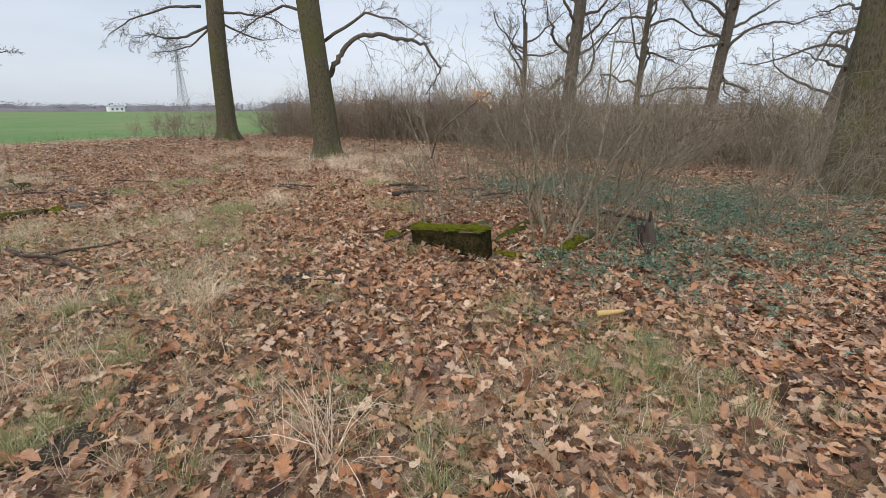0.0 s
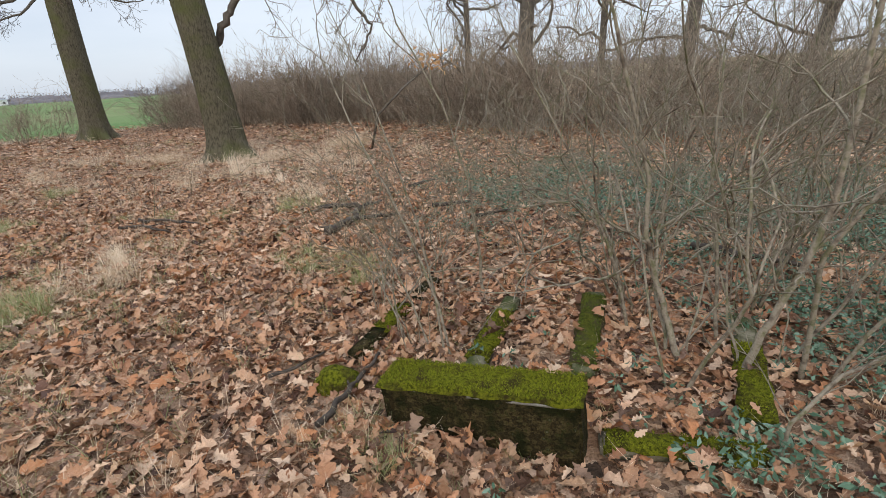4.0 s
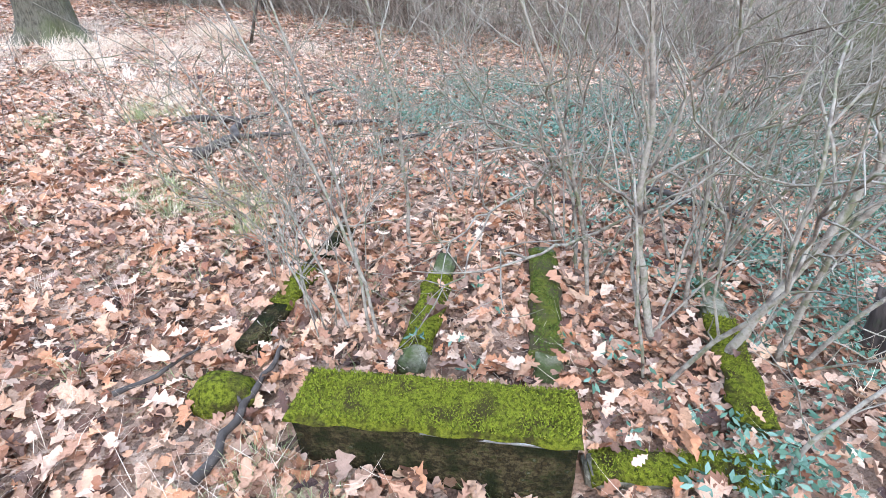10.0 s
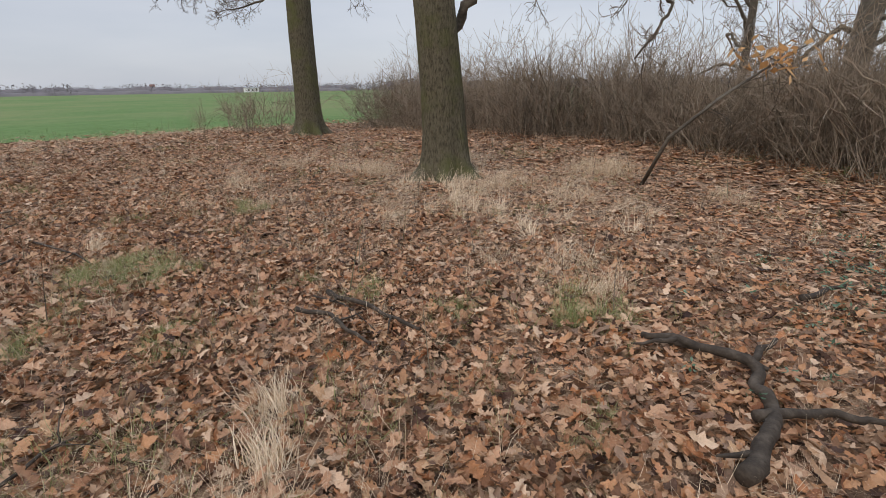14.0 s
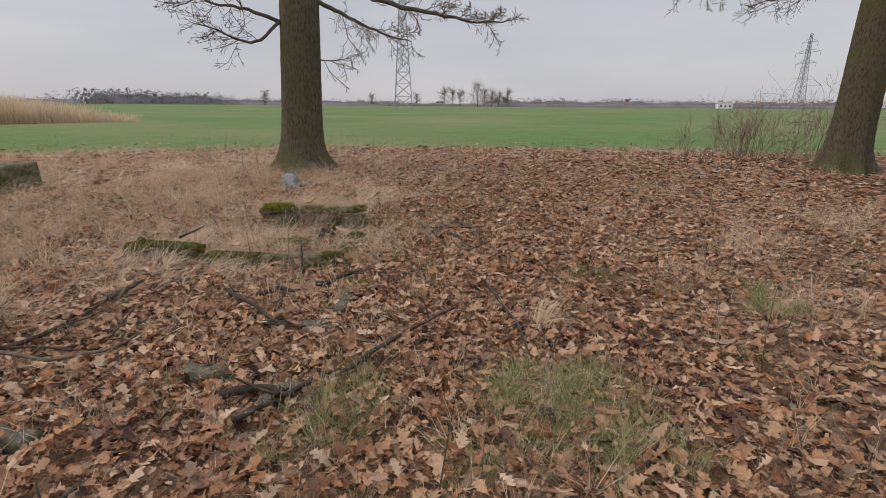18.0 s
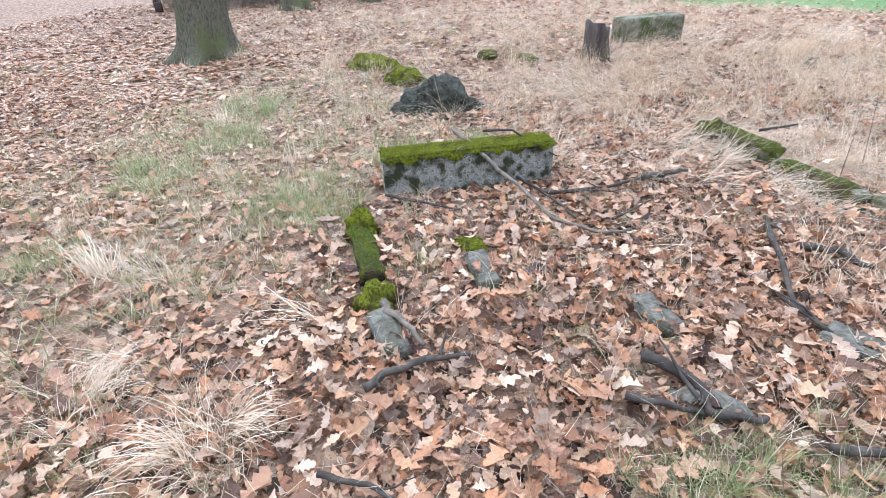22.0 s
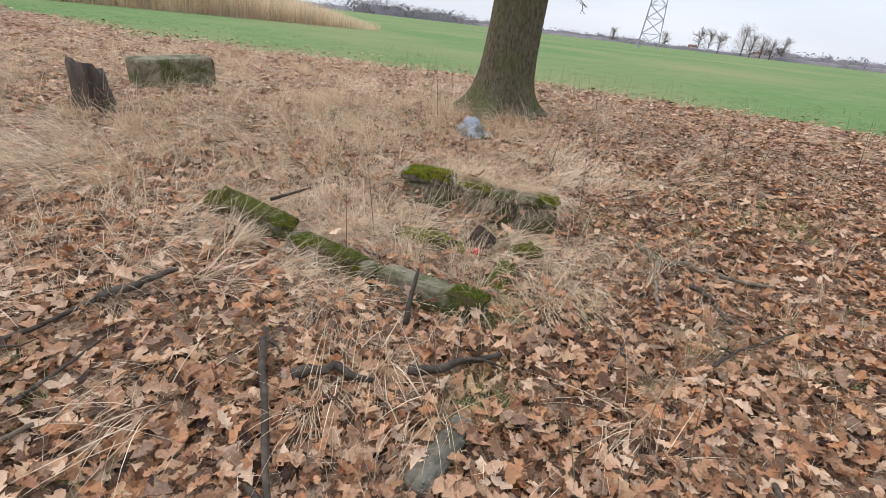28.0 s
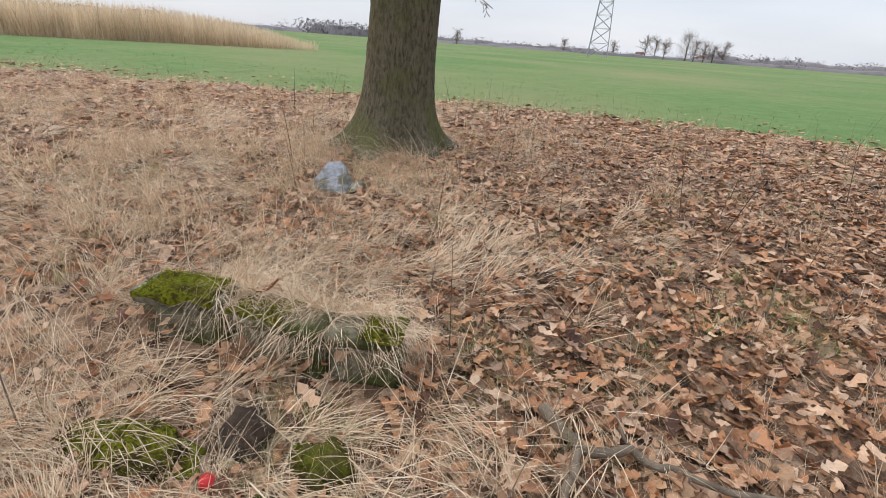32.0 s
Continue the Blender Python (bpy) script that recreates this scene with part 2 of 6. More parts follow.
M_ROCK = material("dark_broken_rock", [(0.012, 0.012, 0.008), (0.045, 0.043, 0.029), (0.095, 0.09, 0.066), (0.045, 0.052, 0.02)], 12, 10, 0.9, 1.0, 34, bump_dist=0.05, spec=0.15)
M_DARKSTONE = material("damp_brown_grave_stone", [(0.008, 0.006, 0.002), (0.058, 0.040, 0.014), (0.02, 0.015, 0.006), (0.085, 0.062, 0.024), (0.032, 0.035, 0.007), (0.17, 0.145, 0.095)], 30, 12, 0.95, 1.0, 80, second=(0.016, 0.017, 0.004), second_scale=9, second_at=(0.44, 0.6), bump_dist=0.04, spec=0.1)
M_MOSS = material("bright_moss", [(0.014, 0.015, 0.003), (0.075, 0.082, 0.006), (0.22, 0.225, 0.014), (0.07, 0.058, 0.009)], 60, 10, 1.0, 1.0, 170, second=(0.055, 0.042, 0.012), second_scale=9, second_at=(0.47, 0.62), bump_dist=0.03, spec=0.1)
M_DULLMOSS = material("dull_olive_moss", [(0.018, 0.020, 0.004), (0.055, 0.058, 0.008), (0.115, 0.118, 0.014), (0.055, 0.045, 0.013)], 28, 10, 1.0, 1.0, 130, second=(0.075, 0.058, 0.028), second_scale=6, second_at=(0.46, 0.6), bump_dist=0.02, spec=0.1)
M_MOSSTIP = material("moss_tips", [(0.045, 0.052, 0.006), (0.13, 0.145, 0.010), (0.25, 0.26, 0.016), (0.08, 0.07, 0.013), (0.18, 0.19, 0.012)], 12, 3, 0.95, island=True, spec=0.1, through_light=0.15)
M_DULLTIP = material("dull_moss_tips", [(0.03, 0.045, 0.008), (0.07, 0.095, 0.012), (0.12, 0.15, 0.02), (0.07, 0.06, 0.016)], 12, 3, 0.95, island=True, spec=0.1, through_light=0.1)
M_WOOD = material("rotten_wood", [(0.02, 0.016, 0.012), (0.06, 0.045, 0.035), (0.11, 0.085, 0.065)], 9, 8, 0.9, 1.0, 30, stretch=(1, 1, 0.2), second=(0.03, 0.05, 0.012), second_scale=5, second_at=(0.55, 0.7), bump_dist=0.015)
M_DEADWOOD = material("fallen_branch_bark", [(0.022, 0.016, 0.011), (0.05, 0.037, 0.026), (0.10, 0.078, 0.058)], 14, 6, 0.8, 0.9, 50, bump_dist=0.008)
M_STICK = material("brown_grey_stick_bark", [(0.075, 0.055, 0.038), (0.15, 0.115, 0.08), (0.24, 0.19, 0.14)], 16, 7, 0.85, 0.9, 60, bump_dist=0.008)
M_CUTWOOD = material("fresh_split_wood", [(0.35, 0.2, 0.07), (0.52, 0.33, 0.12), (0.62, 0.44, 0.2)], 14, 5, 0.8, 0.4, 60, stretch=(0.2, 1, 1))
M_SLATE = material("grey_slab", [(0.06, 0.05, 0.035), (0.12, 0.104, 0.075), (0.19, 0.168, 0.128), (0.085, 0.072, 0.045)], 12, 9, 0.9, 1.0, 50, second=(0.05, 0.045, 0.022), second_scale=7, second_at=(0.46, 0.6), bump_dist=0.015)
M_TABLET = material("grey_tablet", [(0.10, 0.115, 0.13), (0.19, 0.205, 0.22), (0.29, 0.30, 0.32), (0.13, 0.135, 0.12)], 14, 9, 0.7, 0.7, 60, second=(0.09, 0.085, 0.06), second_scale=9)
M_SOIL = material("bare_dark_soil", [(0.02, 0.013, 0.009), (0.05, 0.033, 0.022), (0.08, 0.055, 0.038)], 25, 8, 1.0, 1.0, 70, bump_dist=0.02)
M_REED = material("dry_reeds", [(0.50, 0.38, 0.25), (0.62, 0.48, 0.33), (0.72, 0.58, 0.41), (0.56, 0.41, 0.27)], 1, 3, 0.85, island=True, through_light=0.4)
# the woods' brown is shifted to pale grey, aerial haze put into the colour
M_WOODS = material("far_bare_woods_hazed", [(0.13, 0.12, 0.125), (0.165, 0.152, 0.155), (0.20, 0.182, 0.18)], 0.05, 5, 1.0)
M_STEEL = material("galvanised_steel", [(0.25, 0.27, 0.3), (0.33, 0.35, 0.38)], 2, 2, 0.6)
M_WHITE = material("white_render", [(0.72, 0.72, 0.7), (0.8, 0.8, 0.78)], 2, 3, 0.9)
M_ROOF = material("weathered_roof_tiles", [(0.16, 0.09, 0.075), (0.22, 0.12, 0.095)], 2, 3, 0.9)
M_GLASS = material("dark_window", [(0.03, 0.035, 0.04), (0.05, 0.055, 0.06)], 2, 3, 0.2)
M_RED = material("red_plastic", [(0.4, 0.01, 0.015), (0.5, 0.02, 0.02)], 20, 3, 0.4)


# ---- mesh helpers ----
class Shape:
    """Gathers vertices and faces, then becomes one mesh."""

    def __init__(self):
        self.v, self.f, self.n = [], [], 0

    def add(self, verts, faces):
        verts = np.asarray(verts, float)
        self.v.append(verts)
        self.f.append(np.asarray(faces, int) + self.n)
        self.n += len(verts)

    def tube(self, pts, radii, sides=4, cap=True):
        pts, radii = np.asarray(pts, float), np.asarray(radii, float)
        k = len(pts)
        d = np.gradient(pts, axis=0)
        d /= np.linalg.norm(d, axis=1)[:, None] + 1e-9
        ref = np.array([0.31, 0.17, 0.93]) if abs(d.mean(0)[2]) < 0.8 else np.array([0.95, 0.2, 0.1])
        u = np.cross(d, ref)
        u /= np.linalg.norm(u, axis=1)[:, None] + 1e-9
        w = np.cross(d, u)
        a = np.arange(sides) * 2 * math.pi / sides
        ring = pts[:, None] + radii[:, None, None] * (np.cos(a)[None, :, None] * u[:, None] + np.sin(a)[None, :, None] * w[:, None])
        i, j = np.meshgrid(np.arange(k - 1), np.arange(sides), indexing="ij")
        jn = (j + 1) % sides
        quads = np.stack([i * sides + j, i * sides + jn, (i + 1) * sides + jn, (i + 1) * sides + j], -1).reshape(-1, 4)
        self.add(ring.reshape(-1, 3), quads)
        if cap and sides > 4:
            c = np.array([pts[0], pts[-1]])
            base = self.n
            self.v.append(c)
            self.n += 2
            first = base - k * sides
            jj = np.arange(sides)
            self.f.append(np.stack([first + (jj + 1) % sides, first + jj, np.full(sides, base), np.full(sides, base)], -1))
            last = first + (k - 1) * sides
            self.f.append(np.stack([last + jj, last + (jj + 1) % sides, np.full(sides, base + 1), np.full(sides, base + 1)], -1))

    def mesh(self, name, mat, smooth=True):
        me = bpy.data.meshes.new(name)
        if self.v:
            v = np.concatenate(self.v)
            quads, tris = [], []
            for f in self.f:
                if f.shape[1] == 3:
                    tris.append(f)
                else:
                    same = f[:, 2] == f[:, 3]
                    tris.append(f[same][:, :3])
                    quads.append(f[~same])
            q = np.concatenate(quads) if quads else np.zeros((0, 4), int)
            t = np.concatenate(tris) if tris else np.zeros((0, 3), int)
            me.vertices.add(len(v))
            me.vertices.foreach_set("co", v.ravel())
            me.loops.add(q.size + t.size)
            me.loops.foreach_set("vertex_index", np.concatenate([q.ravel(), t.ravel()]).astype(np.int32))
            me.polygons.add(len(q) + len(t))
            starts = np.concatenate([np.arange(len(q)) * 4, q.size + np.arange(len(t)) * 3])
            me.polygons.foreach_set("loop_start", starts.astype(np.int32))
            me.polygons.foreach_set("use_smooth", np.full(len(q) + len(t), smooth))
            me.update(calc_edges=True)
        me.materials.append(mat)
        return me


def place(name, shape, mat, parent=None, label="", smooth=True):
    """Links a Shape as one mesh object, under a thing where one is given."""
    ob = new(name, shape.mesh(name, mat, smooth))
    if parent:
        ob.parent = parent
    return tagged(ob, label)


def part(name, bm, mat, parent=None, label="", smooth=True):
    """Links a bmesh as one mesh object, under a thing where one is given."""
    me = bpy.data.meshes.new(name)
    for f in bm.faces:
        f.smooth = smooth
    bm.to_mesh(me)
    bm.free()
    me.materials.append(mat)
    ob = new(name, me)
    if parent:
        ob.parent = parent
    return tagged(ob, label)


def thing(name, at, label, category, group="", turn=0.0):
    ob = new(name)
    ob.location, ob.rotation_euler = at, (0, 0, turn)
    ob.empty_display_size = 0.1
    return tagged(ob, label, category, group)


def smooth01(a):
    a = np.clip(a, 0, 1)
    return a * a * (3 - 2 * a)


def wave(x, y):
    """A small smooth unevenness of the ground."""
    return (np.sin(x * 2.1 + 1.3 * np.sin(y * 1.7)) * np.sin(y * 2.6 + 0.8 * np.sin(x * 1.2)) * 0.018
            + np.sin(x * 5.3 + y * 3.1) * np.sin(y * 6.1 - x * 2.2) * 0.010)


def height(x, y):
    """The height of the ground: level in the middle of the graveyard, rising a little towards its west and north edge."""
    x, y = np.asarray(x, float), np.asarray(y, float)
    a, b = smooth01((-8 - x) / 4.5), smooth01((y - 11) / 9)
    near = np.exp(-((x + 5) ** 2 + (y - 8) ** 2) / 900)
    dip = 0.09 * np.exp(-((x - 0.35) / 0.55) ** 2 - ((y - 4.86) / 0.26) ** 2)
    return 0.34 * (1 - (1 - a) * (1 - b)) + wave(x, y) * near - 0.04 * near - dip


def h(x, y):
    return float(height(x, y))


EDGE = np.array([(-60, -40), (-40, -22), (-26, -6), (-19.6, 2.5), (-18.6, 8), (-17.2, 13), (-15.2, 17.2), (-12.6, 21.5), (-8, 27), (8, 36), (60, 60)], float)
BACK = np.array([(-8, 27), (-1.5, 24.5), (1.2, 22.5), (4, 18.5), (8, 15.5), (12, 14.5), (20, 12.5), (60, 2), (400, -60)], float)
MIDDLE = np.array([(0, 0), (-0.1, 3.5), (-1.3, 6.4), (-2.9, 8.2), (-4.4, 8.85), (-6, 9.5), (-7.2, 10.2)], float)


def far_from(line, x, y):
    """Distance of points to a polyline."""
    p = np.stack([x, y], -1)
    best = np.full(p.shape[:-1], 1e9)
    for a, b in zip(line[:-1], line[1:]):
        ab = b - a
        t = np.clip(((p - a) @ ab) / (ab @ ab), 0, 1)
        best = np.minimum(best, np.linalg.norm(p - a - t[..., None] * ab, axis=-1))
    return best


def in_field(x, y):
    """True where the crop grows: west of the graveyard's edge."""
    ex = np.interp(y, EDGE[:, 1], EDGE[:, 0])
    return x < ex


rnd = np.random.default_rng(5)


# ---- ground ----
def spaced():
    fine = np.arange(-24, 16.01, 0.25)
    out = [16.0]
    step = 0.4
    while out[-1] < 3500:
        out.append(out[-1] + step)
        step *= 1.28
    left = [-24.0]
    step = 0.4
    while left[-1] > -3500:
        left.append(left[-1] - step)
        step *= 1.28
    return np.array(left[1:][::-1] + list(fine) + out[1:])


def build_ground():
    xs, ys = spaced(), spaced() + 4.0
    X, Y = np.meshgrid(xs, ys, indexing="ij")
    Z = height(X, Y)
    nx, ny = X.shape
    i, j = np.meshgrid(np.arange(nx - 1), np.arange(ny - 1), indexing="ij")
    q = np.stack([i * ny + j, (i + 1) * ny + j, (i + 1) * ny + j + 1, i * ny + j + 1], -1).reshape(-1, 4)
    s = Shape()
    s.add(np.stack([X, Y, Z], -1).reshape(-1, 3), q)
    ob = place("ground", s, M_LITTER)
    ob.data.materials.append(M_FIELD)
    ob.data.materials.append(M_MEADOW)
    cx, cy = (X[:-1, :-1] + X[1:, 1:]) / 2, (Y[:-1, :-1] + Y[1:, 1:]) / 2
    jag = 0.35 * np.sin(cy * 1.9) + 0.25 * np.sin(cy * 4.3 + 1)
    ob.data.polygons.foreach_set("material_index", np.where(in_field(cx + jag, cy), 1, np.where((cy + jag > np.interp(cx, BACK[:, 0], BACK[:, 1])) & (cx > -8), 2, 0)).astype(np.int32).ravel())
    tagged(ob, "leaf-strewn graveyard ground running out into a green field", "ground", kind="structure")


build_ground()


# ---- branching plants ----
def wander(p, d, length, n, bend, lift, rng):
    """A crooked line of n + 1 points from p along d."""
    pts = [np.array(p, float)]
    d = np.array(d, float)
    d /= np.linalg.norm(d)
    for _ in range(n):
        d = d + rng.normal(0, bend, 3) + np.array([0, 0, lift])
        d /= np.linalg.norm(d)
        pts.append(pts[-1] + d * length / n)
    return np.array(pts)


def side_way(d, rng, angle):
    d = d / np.linalg.norm(d)
    r = rng.normal(0, 1, 3)
    r -= d * (r @ d)
    r /= np.linalg.norm(r) + 1e-9
    return d * math.cos(angle) + r * math.sin(angle)


def sprout(s, pts, radius, length, count, depth, rng, sides=3, bend=0.18, lift=0.02, start=0.25, angle=0.8, end_r=0.0015):
    """Side twigs along a line, with twigs of their own down to depth."""
    n = len(pts)
    for k in range(count):
        f = start + (1 - start) * (k + rng.random()) / count
        i = min(n - 2, int(f * (n - 1)))
        a = f * (n - 1) - i
        p = pts[i] * (1 - a) + pts[i + 1] * a
        d = side_way(pts[i + 1] - pts[i], rng, angle * rng.uniform(0.6, 1.3))
        L = length * rng.uniform(0.5, 1.2) * (1.15 - 0.6 * f)
        m = 4 if depth > 0 else (3 if sides > 3 or radius > 0.004 else 2)
        line = wander(p, d, L, m, bend, lift, rng)
        s.tube(line, np.linspace(radius * (1 - 0.5 * f), max(end_r, radius * 0.25), m + 1), sides, False)
        if depth > 0:
            sprout(s, line, radius * 0.5, L * 0.5, max(3, int(count * 0.6)), depth - 1, rng, 3, bend * 1.1, lift, 0.15, angle, end_r)
def build_trunk(thick, tall, lean, flare, rng, sides=40, roots=6):
    """A trunk with root flare, fluting, furrowed bark and a slight bow."""
    s = Shape()
    near = sides >= 40
    sides = 150 if near else sides
    zs = np.concatenate([np.linspace(-0.25, 1.0, 26), np.linspace(1.06, 4.2, 52), np.linspace(4.4, tall, 14)]) if near else np.concatenate([np.linspace(-0.25, 1.0, 8), np.linspace(1.25, tall, 12)])
    a = np.arange(sides) * 2 * math.pi / sides
    ph = rng.uniform(0, 6.28, 6)
    rings = []
    for z in zs:
        low = math.exp(-max(z, 0) / 0.26)
        r = thick / 2 * (1 - 0.24 * max(z, 0) / tall) * (1 + flare * low)
        wob = 1 + 0.035 * np.sin(3 * a + ph[0] + z * 0.3) + 0.02 * np.sin(7 * a + ph[1]) + (0.10 + 0.14 * low) * low * np.sin(roots * a + ph[2]) + 0.10 * low * np.sin(2 * a + ph[4])
        if near:
            run = 17 * a + 1.3 * np.sin(z * 3.1 + 2 * a + ph[3]) + 0.9 * np.sin(z * 7.3 - 3 * a + ph[5])
            cross = np.sin(z * 21 + 5 * np.sin(4 * a + ph[1]) + 2.0 * np.sin(run))
            wob = wob + (0.032 * (np.abs(np.sin(run)) ** 0.6 - 0.6) + 0.012 * np.sin(2.7 * run + z * 4) - 0.012 * np.clip(cross - 0.5, 0, 1)) * min(1.0, 0.66 / thick)
        wob = wob + rng.normal(0, 0.005, sides)
        c = np.array([lean[0] * z / tall + 0.03 * math.sin(z * 0.9 + ph[3]), lean[1] * z / tall, z])
        rings.append(np.stack([c[0] + r * wob * np.cos(a), c[1] + r * wob * np.sin(a), np.full(sides, c[2])], -1))
    k = len(zs)
    i, j = np.meshgrid(np.arange(k - 1), np.arange(sides), indexing="ij")
    jn = (j + 1) % sides
    s.add(np.concatenate(rings), np.stack([i * sides + j, i * sides + jn, (i + 1) * sides + jn, (i + 1) * sides + j], -1).reshape(-1, 4))
    return s


def build_limb(base, line, radius, rng, parent, twigs=9, twig_len=1.0, depth=2, mat=None, fine_end=0.0045):
    """A limb along a line of points, and its spray of twigs."""
    line = np.asarray(line, float)
    k = np.linspace(0, len(line) - 1, 4 * (len(line) - 1) + 1)
    fine = np.stack([np.interp(k, np.arange(len(line)), line[:, c]) for c in range(3)], -1)
    fine[1:] += rng.normal(0, radius * 0.25, (len(fine) - 1, 3))
    s = Shape()
    s.tube(fine, np.linspace(radius, max(0.006, radius * 0.18), len(fine)), 8)
    ob = place("limb", s, mat or M_LIMB, parent)
    t = Shape()
    sprout(t, fine, max(0.010, radius * 0.22), twig_len, twigs, depth, rng, 3, 0.24, 0.0, 0.25, 0.85, fine_end)
    tagged(place("spray", t, M_HEDGE, ob), kind="stuff")


def build_tree(at, thick, tall, lean, limbs, label, seed, flare=0.45, crown=6, twig_len=1.0, group=""):
    rng = np.random.default_rng(seed)
    x, y = at
    tree = thing("tree", (x, y, h(x, y)), label, "tree", group)
    place("trunk", build_trunk(thick, tall, lean, flare, rng), M_BARK, tree)
    for line, r, n in limbs:
        build_limb(tree, line, r, rng, tree, n, twig_len)
    for k in range(crown):
        az = k * 2.4 + rng.uniform(0, 0.6)
        z0 = tall * rng.uniform(0.72, 0.98)
        p = np.array([lean[0] * z0 / tall, lean[1] * z0 / tall, z0])
        line = wander(p, (math.cos(az), math.sin(az), rng.uniform(0.2, 0.9)), rng.uniform(3, 4.5), 5, 0.16, 0.03, rng)
        build_limb(tree, line, thick * 0.16, rng, tree, 4, 1.1, 1)
    return tree


build_tree((-3.13, 14.87), 0.69, 7.5, (-0.4, -0.15), [
    ([(0.1, 0.18, 2.3), (0.4, 0.2, 2.75), (0.7, 0.2, 3.15), (1.04, 0.21, 3.44), (1.83, 0.32, 3.45), (2.46, 0.37, 3.37), (2.96, 0.39, 3.23), (3.27, 0.39, 2.81), (3.45, 0.39, 2.59), (3.33, 0.39, 2.28), (2.99, 0.39, 1.85)], 0.085, 13),
    ([(0.1, 0.2, 3.3), (1.3, 0.0, 4.0), (2.2, -0.2, 3.8), (2.9, -0.3, 3.35)], 0.05, 12),
    ([(-0.3, 0, 4.0), (-1.0, 0.1, 4.2), (-1.8, 0.3, 3.9), (-2.5, 0.2, 3.4)], 0.05, 12),
], "old oak with furrowed mossy bark and one drooping bare limb", 11, 0.62, group="graveyard oaks")
build_tree((-2.93, 15.08), 0.32, 7.5, (-0.45, -0.4), [], "slimmer oak trunk grown against an old mossy oak", 12, 0.25, 3, group="graveyard oaks")
build_tree((-8.19, 20.09), 0.70, 8.5, (0.15, 0.1), [
    ([(-0.2, -0.09, 4.2), (-0.87, -0.4, 3.8), (-1.52, -0.74, 3.69), (-1.86, -0.93, 3.81), (-2.6, -1.13, 3.6)], 0.055, 15),
    ([(-0.2, -0.06, 4.1), (-0.79, -0.36, 3.5), (-1.33, -0.64, 3.28), (-1.9, -0.84, 3.2)], 0.04, 13),
    ([(0.1, 0.11, 4.4), (0.99, 0.4, 4.0), (1.59, 0.61, 3.8), (2.3, 0.7, 3.9)], 0.045, 12),
    ([(-0.4, 0, 4.9), (-1.6, 0, 4.9), (-3.0, -0.2, 4.4), (-3.8, -0.3, 3.9)], 0.06, 12),
    ([(0.1, 0, 4.7), (1.0, 0.1, 4.7), (2.2, 0, 4.5), (3.1, 0, 4.0)], 0.06, 11),
], "leaning oak with mossy bark at the field edge", 13, group="graveyard oaks")
build_tree((-13.02, 10.64), 0.74, 8.0, (-0.3, 0.45), [
    ([(-0.05, -0.2, 2.62), (-0.12, -0.55, 2.30), (-0.15, -0.75, 2.23), (-0.19, -1.04, 2.32), (-0.22, -1.29, 2.44), (-0.24, -1.6, 2.5)], 0.032, 11),
    ([(-0.06, -0.2, 2.6), (-0.13, -0.62, 2.75), (-0.17, -0.92, 2.8), (-0.21, -1.2, 2.82), (-0.24, -1.48, 2.9), (-0.26, -1.86, 2.71)], 0.036, 13),
    ([(0.05, 0.2, 3.05), (0.18, 0.65, 2.87), (0.28, 0.95, 2.72), (0.4, 1.27, 2.57), (0.57, 1.67, 2.41), (0.72, 1.99, 2.34)], 0.045, 14),
    ([(0.05, 0.2, 3.58), (0.44, 1.36, 3.05), (0.72, 2.0, 2.9), (1.0, 2.54, 2.78), (1.32, 3.05, 2.67), (1.64, 3.51, 2.7)], 0.055, 17),
    ([(0.05, 0.2, 2.02), (0.17, 0.6, 1.98), (0.29, 0.97, 2.04)], 0.014, 7),
    ([(-0.1, -0.2, 3.4), (0.3, -1.0, 3.5), (0.6, -1.9, 3.3), (0.8, -2.6, 3.0)], 0.045, 12),
    ([(0.3, 0.0, 3.3), (1.0, 0.5, 3.5), (1.8, 0.9, 3.2), (2.5, 1.3, 3.1)], 0.04, 12),
], "straight oak with furrowed grey-green bark above dry grass", 14, 0.75, twig_len=0.8, group="graveyard oaks")
build_tree((7.8, 8.65), 1.02, 8.0, (0.0, 0.0), [([(0.4, 0, 4.4), (1.4, -0.3, 5.2), (2.6, -0.5, 5.0)], 0.1, 7)], "thick mossy oak among bare scrub", 15, 0.25, group="graveyard oaks")
build_tree((10.0, 9.6), 0.6, 8.0, (0.5, 0.3), [], "mossy oak behind bare scrub", 16, group="graveyard oaks")
build_tree((-9.1, -0.5), 0.85, 8.0, (-0.6, 0.0), [], "old oak with rough grey bark beside the graves", 17, group="graveyard oaks")
build_tree((-13.9, -4.2), 0.72, 8.0, (-0.1, 0), [], "grey-green oak before a thicket", 18, group="graveyard oaks")
build_tree((-16.6, -4.0), 0.5, 8.0, (0.1, 0), [], "slim oak before a thicket", 19, group="graveyard oaks")


